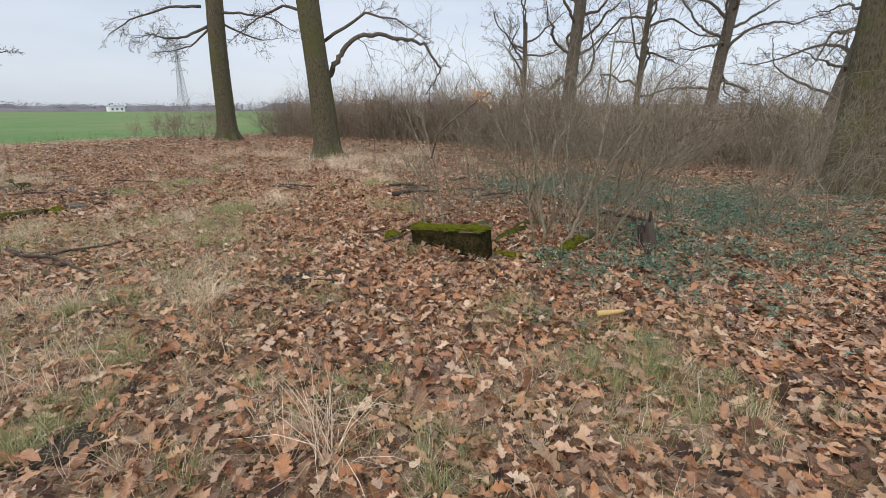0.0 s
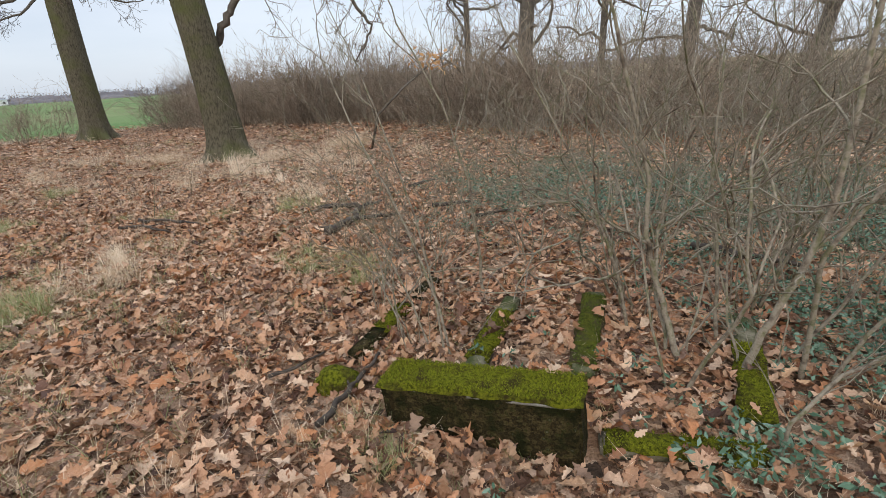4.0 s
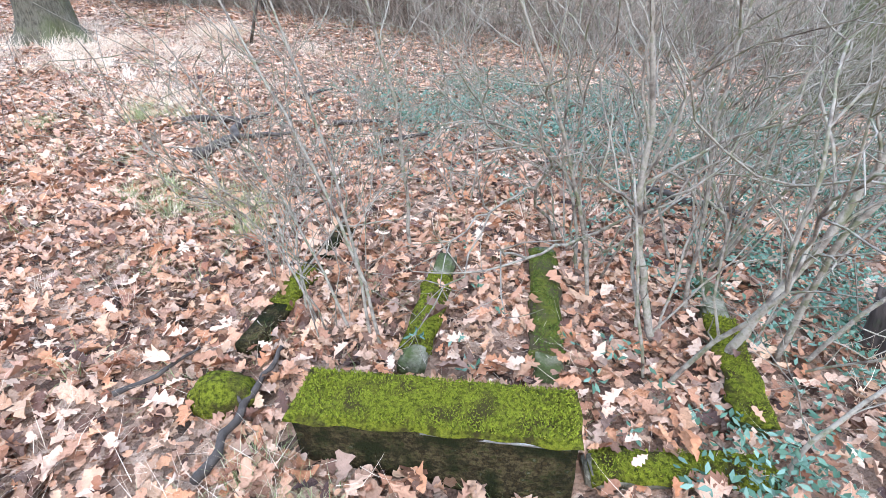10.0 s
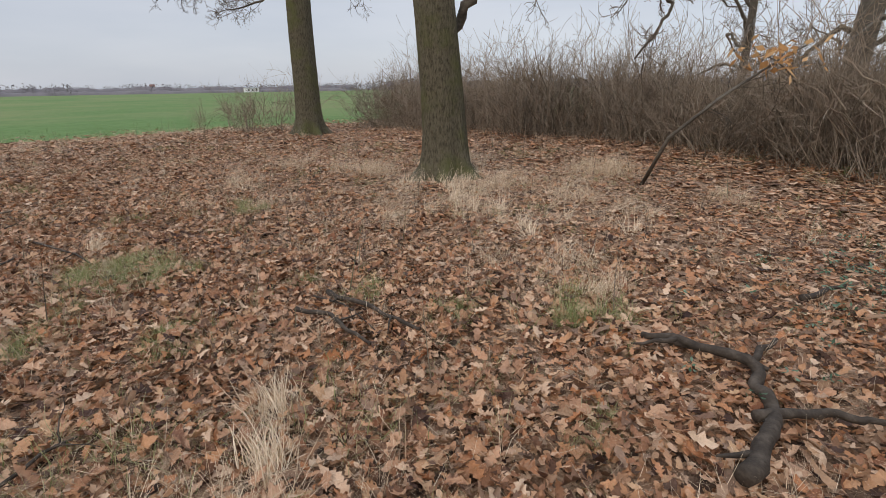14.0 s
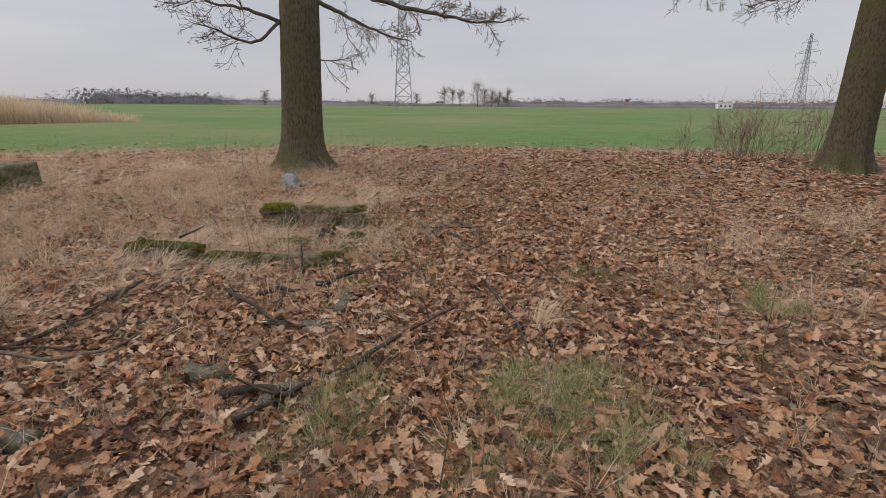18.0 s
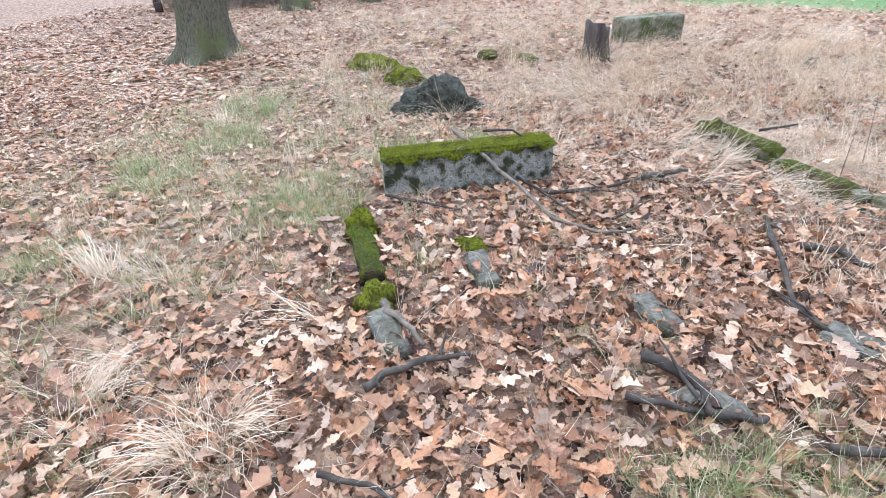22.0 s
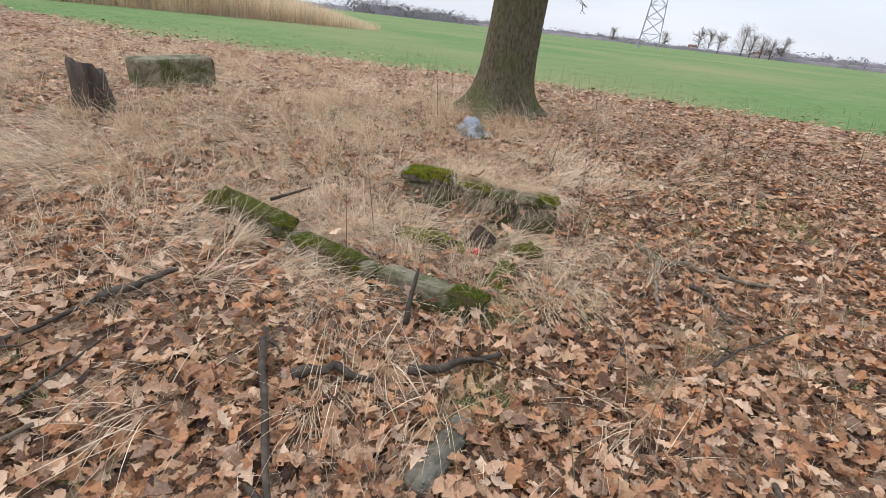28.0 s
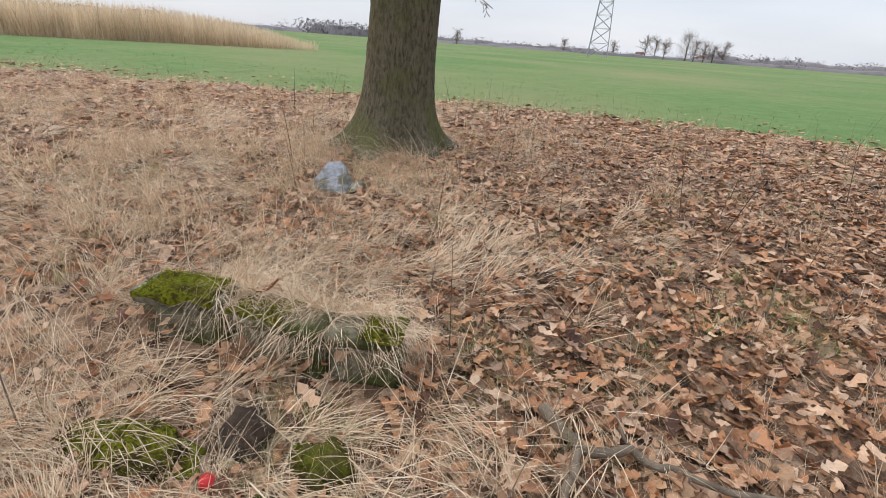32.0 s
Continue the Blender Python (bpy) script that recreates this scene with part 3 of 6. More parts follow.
def fork(s, p, d, length, radius, depth, rng, sides, twigs, lift=0.05, bend=0.17, end_r=0.0013):
    """A limb that runs on in a gentle curve, bears short twigs, and parts in two or three at its end."""
    n = 4 if depth > 0 else 3
    line = wander(p, d, length, n, bend, lift, rng)
    s.tube(line, np.linspace(radius, max(end_r, radius * (0.72 if depth > 0 else 0.35)), n + 1), sides if radius > 0.004 else 3, False)
    way = line[-1] - line[-2]
    for _ in range(twigs):
        k = int(rng.integers(1, n + 1))
        q = side_way(line[k] - line[k - 1], rng, rng.uniform(0.5, 1.0)) + np.array([0, 0, 0.18])
        t = wander(line[k], q, length * rng.uniform(0.2, 0.55), 3, 0.16, 0.03, rng)
        s.tube(t, np.linspace(max(end_r, radius * 0.38), end_r, 4), 3, False)
    if depth > 0:
        for _ in range(2 if rng.random() < 0.75 else 3):
            fork(s, line[-1], side_way(way, rng, rng.uniform(0.25, 0.85)), length * rng.uniform(0.6, 0.95), radius * rng.uniform(0.55, 0.74), depth - 1, rng, sides, twigs, lift, bend * 1.15, end_r)


def shrub_stem(s, rng, tall, spread, depth, thick, sides, root, twigs=2, end_r=0.0013):
    az, out = rng.uniform(0, 6.28), rng.uniform(0.05, spread)
    p = np.array([math.cos(az), math.sin(az), 0]) * rng.uniform(0, root)
    fork(s, p - (0, 0, 0.05), (math.cos(az) * out, math.sin(az) * out, 1), tall * rng.uniform(0.26, 0.4), thick * rng.choice([0.6, 0.75, 0.95, 1.4]), depth, rng, sides, twigs, 0.06, 0.2, end_r)


HEDGE = [(-7.4, 22.3), (-4, 21), (-1.5, 19.6), (1.2, 17.4), (3.2, 14.6), (5.2, 13.0), (8, 11.6), (12, 10.5), (17, 9)]


def along(line, n, rng, deep):
    """n places scattered in a band that begins at a polyline and reaches deep to its left."""
    line = np.array(line, float)
    seg = np.linalg.norm(np.diff(line, axis=0), axis=1)
    k = rng.choice(len(seg), n, p=seg / seg.sum())
    t, w = rng.random(n)[:, None], rng.random(n)[:, None] * deep
    d = (line[k + 1] - line[k]) / seg[k][:, None]
    return line[k] + (line[k + 1] - line[k]) * t + np.stack([-d[:, 1], d[:, 0]], -1) * w


def build_shrubs():
    rng = np.random.default_rng(21)
    # scrub on and round the first grave
    near = [(0.02, 6.02, 1.5, 10, 0.45), (0.30, 7.1, 1.4, 9, 0.5), (-0.2, 6.5, 1.2, 8, 0.5), (1.30, 5.45, 2.3, 7, 0.4), (1.85, 5.3, 2.6, 7, 0.5), (1.55, 6.25, 2.2, 10, 0.5), (2.2, 5.9, 2.4, 9, 0.55),
            (2.9, 5.7, 1.9, 7, 0.4), (1.2, 7.2, 1.9, 9, 0.5), (2.3, 7.4, 2.2, 10, 0.6), (3.6, 6.9, 2.2, 9, 0.6), (2.5, 4.4, 1.1, 5, 0.7), (4.25, 5.9, 2.0, 9, 0.5), (3.9, 4.7, 1.4, 6, 0.8), (5.3, 7.3, 2.4, 8, 0.6), (6.2, 5.6, 2.3, 8, 0.7), (3.55, 4.2, 1.9, 7, 0.35), (4.3, 5.0, 2.2, 8, 0.35), (5.2, 6.2, 2.4, 8, 0.4), (3.0, 6.5, 2.1, 8, 0.45), (0.9, 8.0, 1.5, 7, 0.5)]
    for x, y, tall, stems, spread in near:
        ob = thing("shrub", (x, y, h(x, y)), "bare multi-stemmed shrub with lichened stems growing over an old grave", "shrub", "grave shrubs")
        for k in range(int(stems * (0.75 if x < 0.8 or y < 5.6 else 1.2))):
            s = Shape()
            shrub_stem(s, rng, tall * rng.uniform(0.75, 1.1), spread * (1.2 if x > 0.8 else 0.8), 3, 0.0052 + 0.003 * (tall > 2), 5, 0.13 if x < 0.8 else 0.24)
            place("stem", s, M_STEM, ob)
    # older stems that stand out
    for line, r in (([(1.38, 5.42, -0.05), (1.33, 5.5, 0.22), (1.27, 5.56, 0.48), (1.2, 5.58, 0.72), (1.22, 5.62, 1.0), (1.12, 5.66, 1.4), (0.98, 5.7, 1.9)], 0.019),
                    ([(1.56, 5.24, -0.05), (1.62, 5.2, 0.3), (1.72, 5.16, 0.62), (1.80, 5.14, 0.95), (1.84, 5.16, 1.5), (1.88, 5.2, 2.2)], 0.021),
                    ([(1.88, 5.18, -0.05), (1.86, 5.18, 0.35), (1.80, 5.14, 0.7), (1.93, 5.05, 1.05), (2.12, 4.95, 1.35), (2.25, 4.9, 1.8)], 0.015),
                    ([(1.98, 5.14, -0.05), (2.05, 5.06, 0.3), (2.2, 4.98, 0.6), (2.45, 4.9, 0.85), (2.7, 4.8, 1.2)], 0.011),
                    ([(1.34, 4.74, -0.05), (1.36, 4.74, 0.2), (1.5, 4.7, 0.42), (1.75, 4.62, 0.6), (2.1, 4.5, 0.8)], 0.010),
                    ([(0.20, 5.8, -0.05), (0.14, 5.86, 0.35), (0.04, 5.95, 0.68), (-0.08, 6.08, 1.0), (-0.24, 6.25, 1.35), (-0.36, 6.45, 1.7)], 0.0085),
                    ([(0.16, 5.86, -0.05), (0.13, 5.95, 0.4), (0.06, 6.05, 0.85), (-0.06, 6.15, 1.3), (-0.2, 6.25, 1.75)], 0.008),
                    ([(0.10, 5.95, -0.05), (0.0, 6.05, 0.3), (-0.12, 6.2, 0.6), (-0.26, 6.36, 0.82), (-0.42, 6.6, 1.05)], 0.007),
                    ([(0.58, 6.6, -0.05), (0.56, 6.62, 0.4), (0.5, 6.64, 0.9), (0.36, 6.66, 1.4), (0.1, 6.7, 1.9)], 0.012),
                    ([(1.3, 5.8, -0.05), (1.22, 5.86, 0.4), (1.08, 5.9, 0.8), (0.9, 5.95, 1.2), (0.62, 6.0, 1.7)], 0.011),
                    ([(1.7, 5.56, -0.05), (1.66, 5.6, 0.5), (1.6, 5.66, 1.0), (1.62, 5.7, 1.6)], 0.012)):
        line = np.array(line)
        base = line[0].copy()
        ob = thing("shrub", (base[0], base[1], h(base[0], base[1])), "tall old shrub stem with grey-green lichened bark", "shrub", "grave shrubs")
        k = np.linspace(0, len(line) - 1, 4 * (len(line) - 1) + 1)
        fine = np.stack([np.interp(k, np.arange(len(line)), line[:, c] - (base[c] if c < 2 else 0)) for c in range(3)], -1) + rng.normal(0, r * 0.25, (len(k), 3))
        s = Shape()
        s.tube(fine, np.linspace(r, r * 0.4, len(k)), 8)
        place("stem", s, M_STEM, ob)
        t = Shape()
        for f in np.linspace(0.3, 1.0, 9 if r > 0.009 else 6):
            q = min(len(fine) - 1, max(1, int(f * (len(fine) - 1))))
            fork(t, fine[q], side_way(fine[q] - fine[q - 1], rng, rng.uniform(0.3, 0.9)) + np.array([0, 0, 0.2]), rng.uniform(0.2, 0.42), max(0.003, r * 0.34), 2, rng, 4, 2)
        tagged(place("spray", t, M_STEM, ob), kind="stuff")
    # the hedge behind: rounded masses of fine twigs in the west, thin upright stems in the east
    kinds = []
    for k, (tall, wide) in enumerate(((2.0, 1.2), (1.75, 1.4), (2.2, 1.1), (1.6, 1.3), (1.9, 0.8), (2.2, 0.7))):
        dense = k < 4
        ob = thing("shrub", (0, 0, 0), "dense leafless hedge shrub with fine grey-brown twigs" if dense else "bare upright shrub with thin brown stems", "shrub", "hedge shrubs")
        s = Shape()
        for _ in range(300 if dense else 60):
            f = 0.7 * rng.random() ** 0.8
            a, r = rng.uniform(0, 6.28), wide * math.sqrt(rng.random()) * math.sqrt(max(0.05, 1.0 - f * f * 0.9)) * (0.55 + 0.45 * min(1, f * 3))
            p = np.array([r * math.cos(a), r * math.sin(a), f * tall * rng.uniform(0.75, 1.0)])
            d = np.array([math.cos(a) * 0.5 * r / wide, math.sin(a) * 0.5 * r / wide, 0.8]) + rng.normal(0, 0.55, 3)
            d /= np.linalg.norm(d)
            L = rng.uniform(0.25, 0.75)
            s.tube([p, p + d * L], [rng.uniform(0.004, 0.008), 0.003], 3, False)
        for _ in range(26 if dense else 13):
            shrub_stem(s, rng, tall * rng.uniform(1.0, 1.6), 0.6 if dense else 0.45, 2, 0.011, 3, wide * 0.6, 2, 0.0030)
        tagged(place("crown", s, M_SCRUB, ob), kind="stuff")
        kinds.append(ob)
    west, east = [p for p in HEDGE if p[0] < 3.5], [p for p in HEDGE if p[0] > 3]
    spots = [(x, y, rng.uniform(0.85, 1.2), 0) for x, y in along(west, 44, rng, 3.4)] + [(x, y, rng.uniform(0.8, 1.2), 4 if rng.random() < 0.8 else 0) for x, y in along(east, 38, rng, 3.0)]
    for x, y, sc in ((-10.0, 20.4, 0.75), (-11.0, 21.2, 0.6), (-12.0, 20.4, 0.45), (-9.2, 21.4, 0.8), (-10.6, 20.8, 0.55), (-11.6, 21.8, 0.6), (-9.6, 20.9, 0.65)):
        spots.append((x, y, sc, 4))
    for k in range(20):
        spots.append((-12.5 - 0.6 * k + rng.uniform(-1, 1), -7.8 - 0.05 * k + rng.uniform(-1.2, 1.2), rng.uniform(0.9, 1.25), 0))
    first = set()
    for x, y, sc, kind in spots:
        k = kind + int(rng.integers(0, 4 if kind == 0 else 2))
        m = pose(x, y, h(x, y) - 0.05, 0, 0, rng.uniform(0, 360)) @ Matrix.Scale(sc, 4)
        if k not in first:
            kinds[k].matrix_basis = m
            first.add(k)
        else:
            copy_thing(kinds[k], m)
    # thin shoots that fill the hedge and the southern thicket
    for line, n, deep, tall, label in ((west, 3200, 4.0, 1.5, "close-set brown shoots of a bare hedge"), (east, 1300, 4.0, 1.7, "close-set brown shoots of a bare hedge"), ([(-12, -9), (-26, -9.5)], 3500, -3.0, 3.0, "close-set shoots of a bare thicket")):
        P = along(line, n, rng, deep)
        s = Shape()
        for x, y in P:
            L = tall * rng.uniform(0.3, 1.15)
            pts = wander((x, y, h(x, y) - 0.03), (rng.normal(0, 0.3), rng.normal(0, 0.3), 1), L, 2, 0.3, 0.0, rng)
            s.tube(pts, np.linspace(rng.uniform(0.004, 0.008), 0.0025, 3), 3, False)
        tagged(place("hedge_shoots", s, M_SCRUB), label, "hedge", kind="stuff")


build_shrubs()


def build_dead_limb():
    """A dead limb leaning before the hedge, with a few withered orange leaves left on it."""
    rng = np.random.default_rng(33)
    ob = thing("dead_limb", (0.0, 13.9, h(0.0, 13.9)), "dead limb leaning in the hedge with withered orange leaves", "branch")
    line = np.array([(0.0, 0.6, -0.03), (0.2, 0.1, 0.75), (0.8, 0.15, 1.25), (1.4, 0.28, 1.72), (1.9, 0.4, 2.0)])
    s = Shape()
    s.tube(line + rng.normal(0, 0.02, line.shape), [0.03, 0.027, 0.022, 0.015, 0.006], 7)
    place("wood", s, M_LIMB, ob)
    t = Shape()
    sprout(t, line, 0.008, 0.5, 12, 1, rng, 3, 0.2, 0.0, 0.4, 0.8, 0.002)
    tagged(place("spray", t, M_LIMB, ob), kind="stuff")
    c = rng.normal(0, 1, (90, 3)) * (0.24, 0.2, 0.1) + (1.4, 0.28, 1.78)
    f = Shape()
    for p in c:
        w = np.array([[0.055], [0.025]]) * rng.normal(0, 1, (2, 3)) / 1.2
        f.add([p - w[0], p - w[1] + (0, 0, 0.006), p + w[0], p + w[1] + (0, 0, 0.006)], [(0, 1, 2, 3)])
    tagged(place("withered_leaves", f, M_WITHERED, ob, "withered orange leaves"), kind="stuff")


build_dead_limb()


def build_far_oaks():
    rng = np.random.default_rng(31)
    for (x, y), thick, tall, lean in (((5.6, 20.5), 0.55, 6.5, (0.3, 0)), ((8.5, 20.8), 0.26, 6.0, (0.3, 0)), ((10.6, 19.0), 0.46, 5.5, (0.5, 0)), ((14.5, 18.2), 0.5, 5.0, (1.2, 0)), ((4.4, 24.0), 0.25, 5, (0, 0)), ((19, 17), 0.5, 6, (0, 0))):
        tree = thing("tree", (x, y, h(x, y)), "wide bare oak with crooked limbs behind the hedge", "tree", "oaks behind the hedge")
        place("trunk", build_trunk(thick, tall, lean, 0.2, rng, 16), M_LIMB, tree)
        for k in range(13):
            z0 = tall * (0.28 + 0.055 * k)
            az = k * 2.4 + rng.uniform(-0.4, 0.4)
            p = (lean[0] * z0 / tall, lean[1] * z0 / tall, z0)
            line = wander(p, (math.cos(az), math.sin(az), rng.uniform(0.3, 1.1)), rng.uniform(2.5, 4.2), 7, 0.36, 0.02, rng)
            build_limb(tree, line, 0.04 + 0.05 * thick, rng, tree, 9, 1.25, 2, None, 0.0065)


build_far_oaks()
# ---- graves ----
def rough_block(sx, sy, sz, rng, cuts=9, rough=0.006, bevel=0.012):
    """A worn block with chipped edges, its foot at z = 0, its middle at the origin."""
    bm = bmesh.new()
    bmesh.ops.create_cube(bm, size=1)
    bmesh.ops.scale(bm, vec=(sx, sy, sz), verts=bm.verts)
    bmesh.ops.translate(bm, vec=(0, 0, sz / 2), verts=bm.verts)
    bmesh.ops.bevel(bm, geom=bm.edges[:], offset=bevel, segments=2, affect="EDGES")
    longest = [e for e in bm.edges if e.calc_length() > 0.09]
    bmesh.ops.subdivide_edges(bm, edges=longest, cuts=cuts, use_grid_fill=True)
    o = Vector((rng.uniform(0, 50), rng.uniform(0, 50), 0))
    for v in bm.verts:
        v.co += v.normal * (noise.noise(v.co * 9 + o) * rough + noise.noise(v.co * 30 + o) * rough * 0.5)
    return bm


def moss_cushion(sx, sy, thick, rng, res=0.018, ragged=0.5, hang=1.0):
    """A lumpy cushion of moss that lies on a block's top and hangs over its edges."""
    nx, ny = max(6, int(sx / res)), max(5, int(sy / res))
    bm = bmesh.new()
    o = Vector((rng.uniform(0, 50), rng.uniform(0, 50), 0))
    grid = []
    for i in range(nx + 1):
        row = []
        for j in range(ny + 1):
            u, w = i / nx * 2 - 1, j / ny * 2 - 1
            x, y = u * sx / 2, w * sy / 2
            edge = max(abs(u), abs(w)) ** 6
            lump = noise.noise(Vector((x * 13, y * 13, 0)) + o) * 0.5 + noise.noise(Vector((x * 45, y * 45, 0)) + o) * 0.3
            z = thick * (0.75 + ragged * lump) * (1 - 0.6 * edge) - (0.012 * edge)
            over = 0.014 * min(1.0, hang * 1.6) * edge * (1 + 1.5 * noise.noise(Vector((x * 8, y * 8, 5)) + o))
            row.append(bm.verts.new((x + math.copysign(over, u) * (abs(u) > 0.9), y + math.copysign(over, w) * (abs(w) > 0.9), z)))
        grid.append(row)
    for i in range(nx):
        for j in range(ny):
            bm.faces.new((grid[i][j], grid[i + 1][j], grid[i + 1][j + 1], grid[i][j + 1]))
    rim = [e for e in bm.edges if e.is_boundary]
    out = bmesh.ops.extrude_edge_only(bm, edges=rim)["geom"]
    for v in out:
        if isinstance(v, bmesh.types.BMVert):
            v.co.z -= hang * max(0.003, 0.012 + 0.045 * noise.noise(v.co * 9 + o))
    return bm


def moss_tips(sx, sy, thick, rng, n):
    """Tiny upright moss shoots."""
    s = Shape()
    x, y = rng.uniform(-sx / 2, sx / 2, n), rng.uniform(-sy / 2, sy / 2, n)
    a, r, t = rng.uniform(0, 6.28, n), rng.uniform(0.002, 0.0042, n), rng.uniform(0.003, 0.010, n)
    lean = rng.normal(0, 0.006, (n, 2))
    v = np.zeros((n, 4, 3))
    for k in range(3):
        v[:, k, 0], v[:, k, 1], v[:, k, 2] = x + r * np.cos(a + 2.09 * k), y + r * np.sin(a + 2.09 * k), thick * 0.55
    v[:, 3, 0], v[:, 3, 1], v[:, 3, 2] = x + lean[:, 0], y + lean[:, 1], thick * 0.7 + t
    base = np.arange(n)[:, None] * 4
    s.add(v.reshape(-1, 3), np.concatenate([base + np.array(f) for f in ((0, 1, 3), (1, 2, 3), (2, 0, 3))]))
    return s


def stone(name, a, b, wide, tall, label, category, rng, mat=None, moss=0.0, moss_from=0.0, moss_to=1.0, sink=0.03, group="", tilt=0.0, side=0.0, tips=0.6, dull=False, hang=1.0):
    """A long stone whose near foot edge runs from a to b; it is wide to the left of that way. moss: thickness of its moss."""
    a, b = np.array(a, float), np.array(b, float)
    d = b - a
    L = float(np.linalg.norm(d))
    turn = math.atan2(d[1], d[0])
    n = np.array([-d[1], d[0]]) / L
    c = (a + b) / 2 + n * wide / 2
    wide = abs(wide)
    tall = tall + (0.04 if tall > 0.15 else 0.01)
    ob = thing(name, (c[0], c[1], h(*c) - sink), label, category, group, turn)
    ob.rotation_euler = (tilt, side, turn)
    part("block", rough_block(L, wide, tall + sink, rng), mat or M_STONE, ob)
    if moss:
        m = part("moss", moss_cushion(L * (moss_to - moss_from), wide, moss, rng, hang=hang), M_DULLMOSS if dull else M_MOSS, ob, "dull olive moss cushion" if dull else "bright green moss cushion")
        m.location = (L * ((moss_from + moss_to) / 2 - 0.5), 0, tall + sink + 0.004)
        t = place("moss_nap", moss_tips(L * (moss_to - moss_from), wide, moss, rng, int(L * (moss_to - moss_from) * wide * 22000 * tips)), M_DULLTIP if dull else M_MOSSTIP, m)
        t["kind"] = "stuff"
    return ob


g_rng = np.random.default_rng(41)
# first grave, a double plot with a low headstone plinth
plinth = stone("grave_plinth", (-0.21, 5.37), (0.59, 4.91), 0.21, 0.205, "low dark stone plinth with thick green moss on top", "gravestone", g_rng, M_DARKSTONE, 0.02, hang=0.5, sink=0.16, side=-0.075, tips=1.4)
for at_x, long in ((0.02, 0.10), (0.27, 0.34)):
    part("chipped_edge", rough_block(long, 0.014, 0.02, g_rng, 6, 0.005, 0.004), M_PALE, plinth, "pale bare concrete edge").location = (at_x, -0.1, 0.378)
stone("grave_kerb", (0.31, 5.60), (0.80, 6.40), 0.115, 0.06, "narrow mossy concrete grave kerb among leaves", "grave kerb", g_rng, M_OLDSTONE, 0.014, 0.12, 0.75, group="kerbs of the double grave")
stone("grave_kerb", (0.84, 5.36), (1.39, 6.30), 0.13, 0.06, "mossy concrete grave kerb among leaves", "grave kerb", g_rng, M_OLDSTONE, 0.016, 0.12, 0.95, group="kerbs of the double grave", dull=True)
stone("grave_kerb", (1.44, 4.88), (2.06, 5.72), 0.12, 0.08, "outer grave kerb with bright moss under shrubs", "grave kerb", g_rng, M_OLDSTONE, 0.022, 0.0, 0.62, group="kerbs of the double grave")
stone("grave_kerb", (0.68, 4.96), (1.30, 4.72), 0.11, 0.03, "front grave kerb half hidden by periwinkle", "grave kerb", g_rng, M_OLDSTONE, 0.018, 0.04, 1.0, group="kerbs of the double grave")
stone("grave_kerb", (-0.33, 5.95), (0.33, 6.95), 0.11, 0.02, "outer grave kerb with patchy moss", "grave kerb", g_rng, M_DARKSTONE, 0.010, 0.25, 0.55, group="kerbs of the double grave")
# second grave
stone("grave_plinth", (-7.64, 7.27), (-6.63, 6.47), -0.22, 0.27, "long grey concrete plinth with moss on top", "gravestone", g_rng, M_STONE, 0.026, hang=1.9, tips=1.2)
stone("grave_kerb", (-6.12, 6.62), (-5.72, 7.20), 0.11, 0.085, "mossy grave kerb sunk in leaves", "grave kerb", g_rng, M_DARKSTONE, 0.016, 0.0, 0.9, group="kerbs of the second grave", tips=1.0, dull=True, hang=2.0)
stone("grave_kerb", (-5.55, 7.40), (-5.42, 7.66), 0.12, 0.085, "broken grey end of a grave kerb", "grave kerb", g_rng, M_SLATE, group="kerbs of the second grave", tilt=0.16, side=0.1)
stone("grave_kerb", (-6.42, 7.27), (-6.08, 7.67), 0.14, 0.035, "grey sunken grave kerb with a little moss", "grave kerb", g_rng, M_SLATE, 0.01, 0.0, 0.3, group="kerbs of the second grave")
# third grave
for a, b, wide, tall, moss, lo, hi, tilt in (((-9.18, 7.95), (-8.73, 8.52), 0.14, 0.13, 0.026, 0.0, 1.0, 0.05), ((-8.70, 8.56), (-8.28, 9.14), 0.125, 0.12, 0.014, 0.1, 0.85, -0.12), ((-8.26, 9.18), (-7.95, 9.74), 0.15, 0.13, 0.014, 0.72, 1.0, -0.14)):
    stone("grave_kerb", a, b, wide, tall, "worn brown stone grave kerb with clumps of moss", "grave kerb", g_rng, M_OLDSTONE, moss, lo, hi, group="kerbs of the third grave", tilt=tilt, tips=1.2, dull=True, hang=2.0)
stone("grave_kerb", (-7.99, 9.82), (-8.62, 10.12), 0.13, 0.04, "short return kerb overgrown with grass", "grave kerb", g_rng, M_OLDSTONE, 0.012, 0.4, 1.0, group="kerbs of the third grave", dull=True)
for a, b, moss, lo, end, tip in (((-9.62, 9.30), (-9.48, 9.72), 0.022, 0.1, 0.9, 0.02), ((-9.46, 9.75), (-9.27, 10.16), 0.012, 0.0, 0.6, -0.03), ((-9.26, 10.19), (-9.19, 10.50), 0.010, 0.5, 1.0, -0.1)):
    stone("grave_border", a, b, 0.15, 0.15, "mossy stone grave border overhung by dry grass", "grave kerb", g_rng, M_OLDSTONE, group="border of the fourth grave", tilt=tip)
    cap = stone("border_cap", (a[0] + 0.035, a[1] - 0.02), (b[0] + 0.035, b[1] - 0.02), 0.2, 0.06, "projecting moulded cap stone of a grave border", "grave kerb", g_rng, M_PALE if lo == 0.1 else M_OLDSTONE, moss, lo, end, sink=0.0, group="border of the fourth grave", tilt=tip)
    cap.location.z += 0.19
stone("stone_block", (-12.87, 6.69), (-12.2, 6.05), -0.45, 0.30, "grey weathered stone block in dry grass", "gravestone", g_rng, M_OLDSTONE, side=0.05)
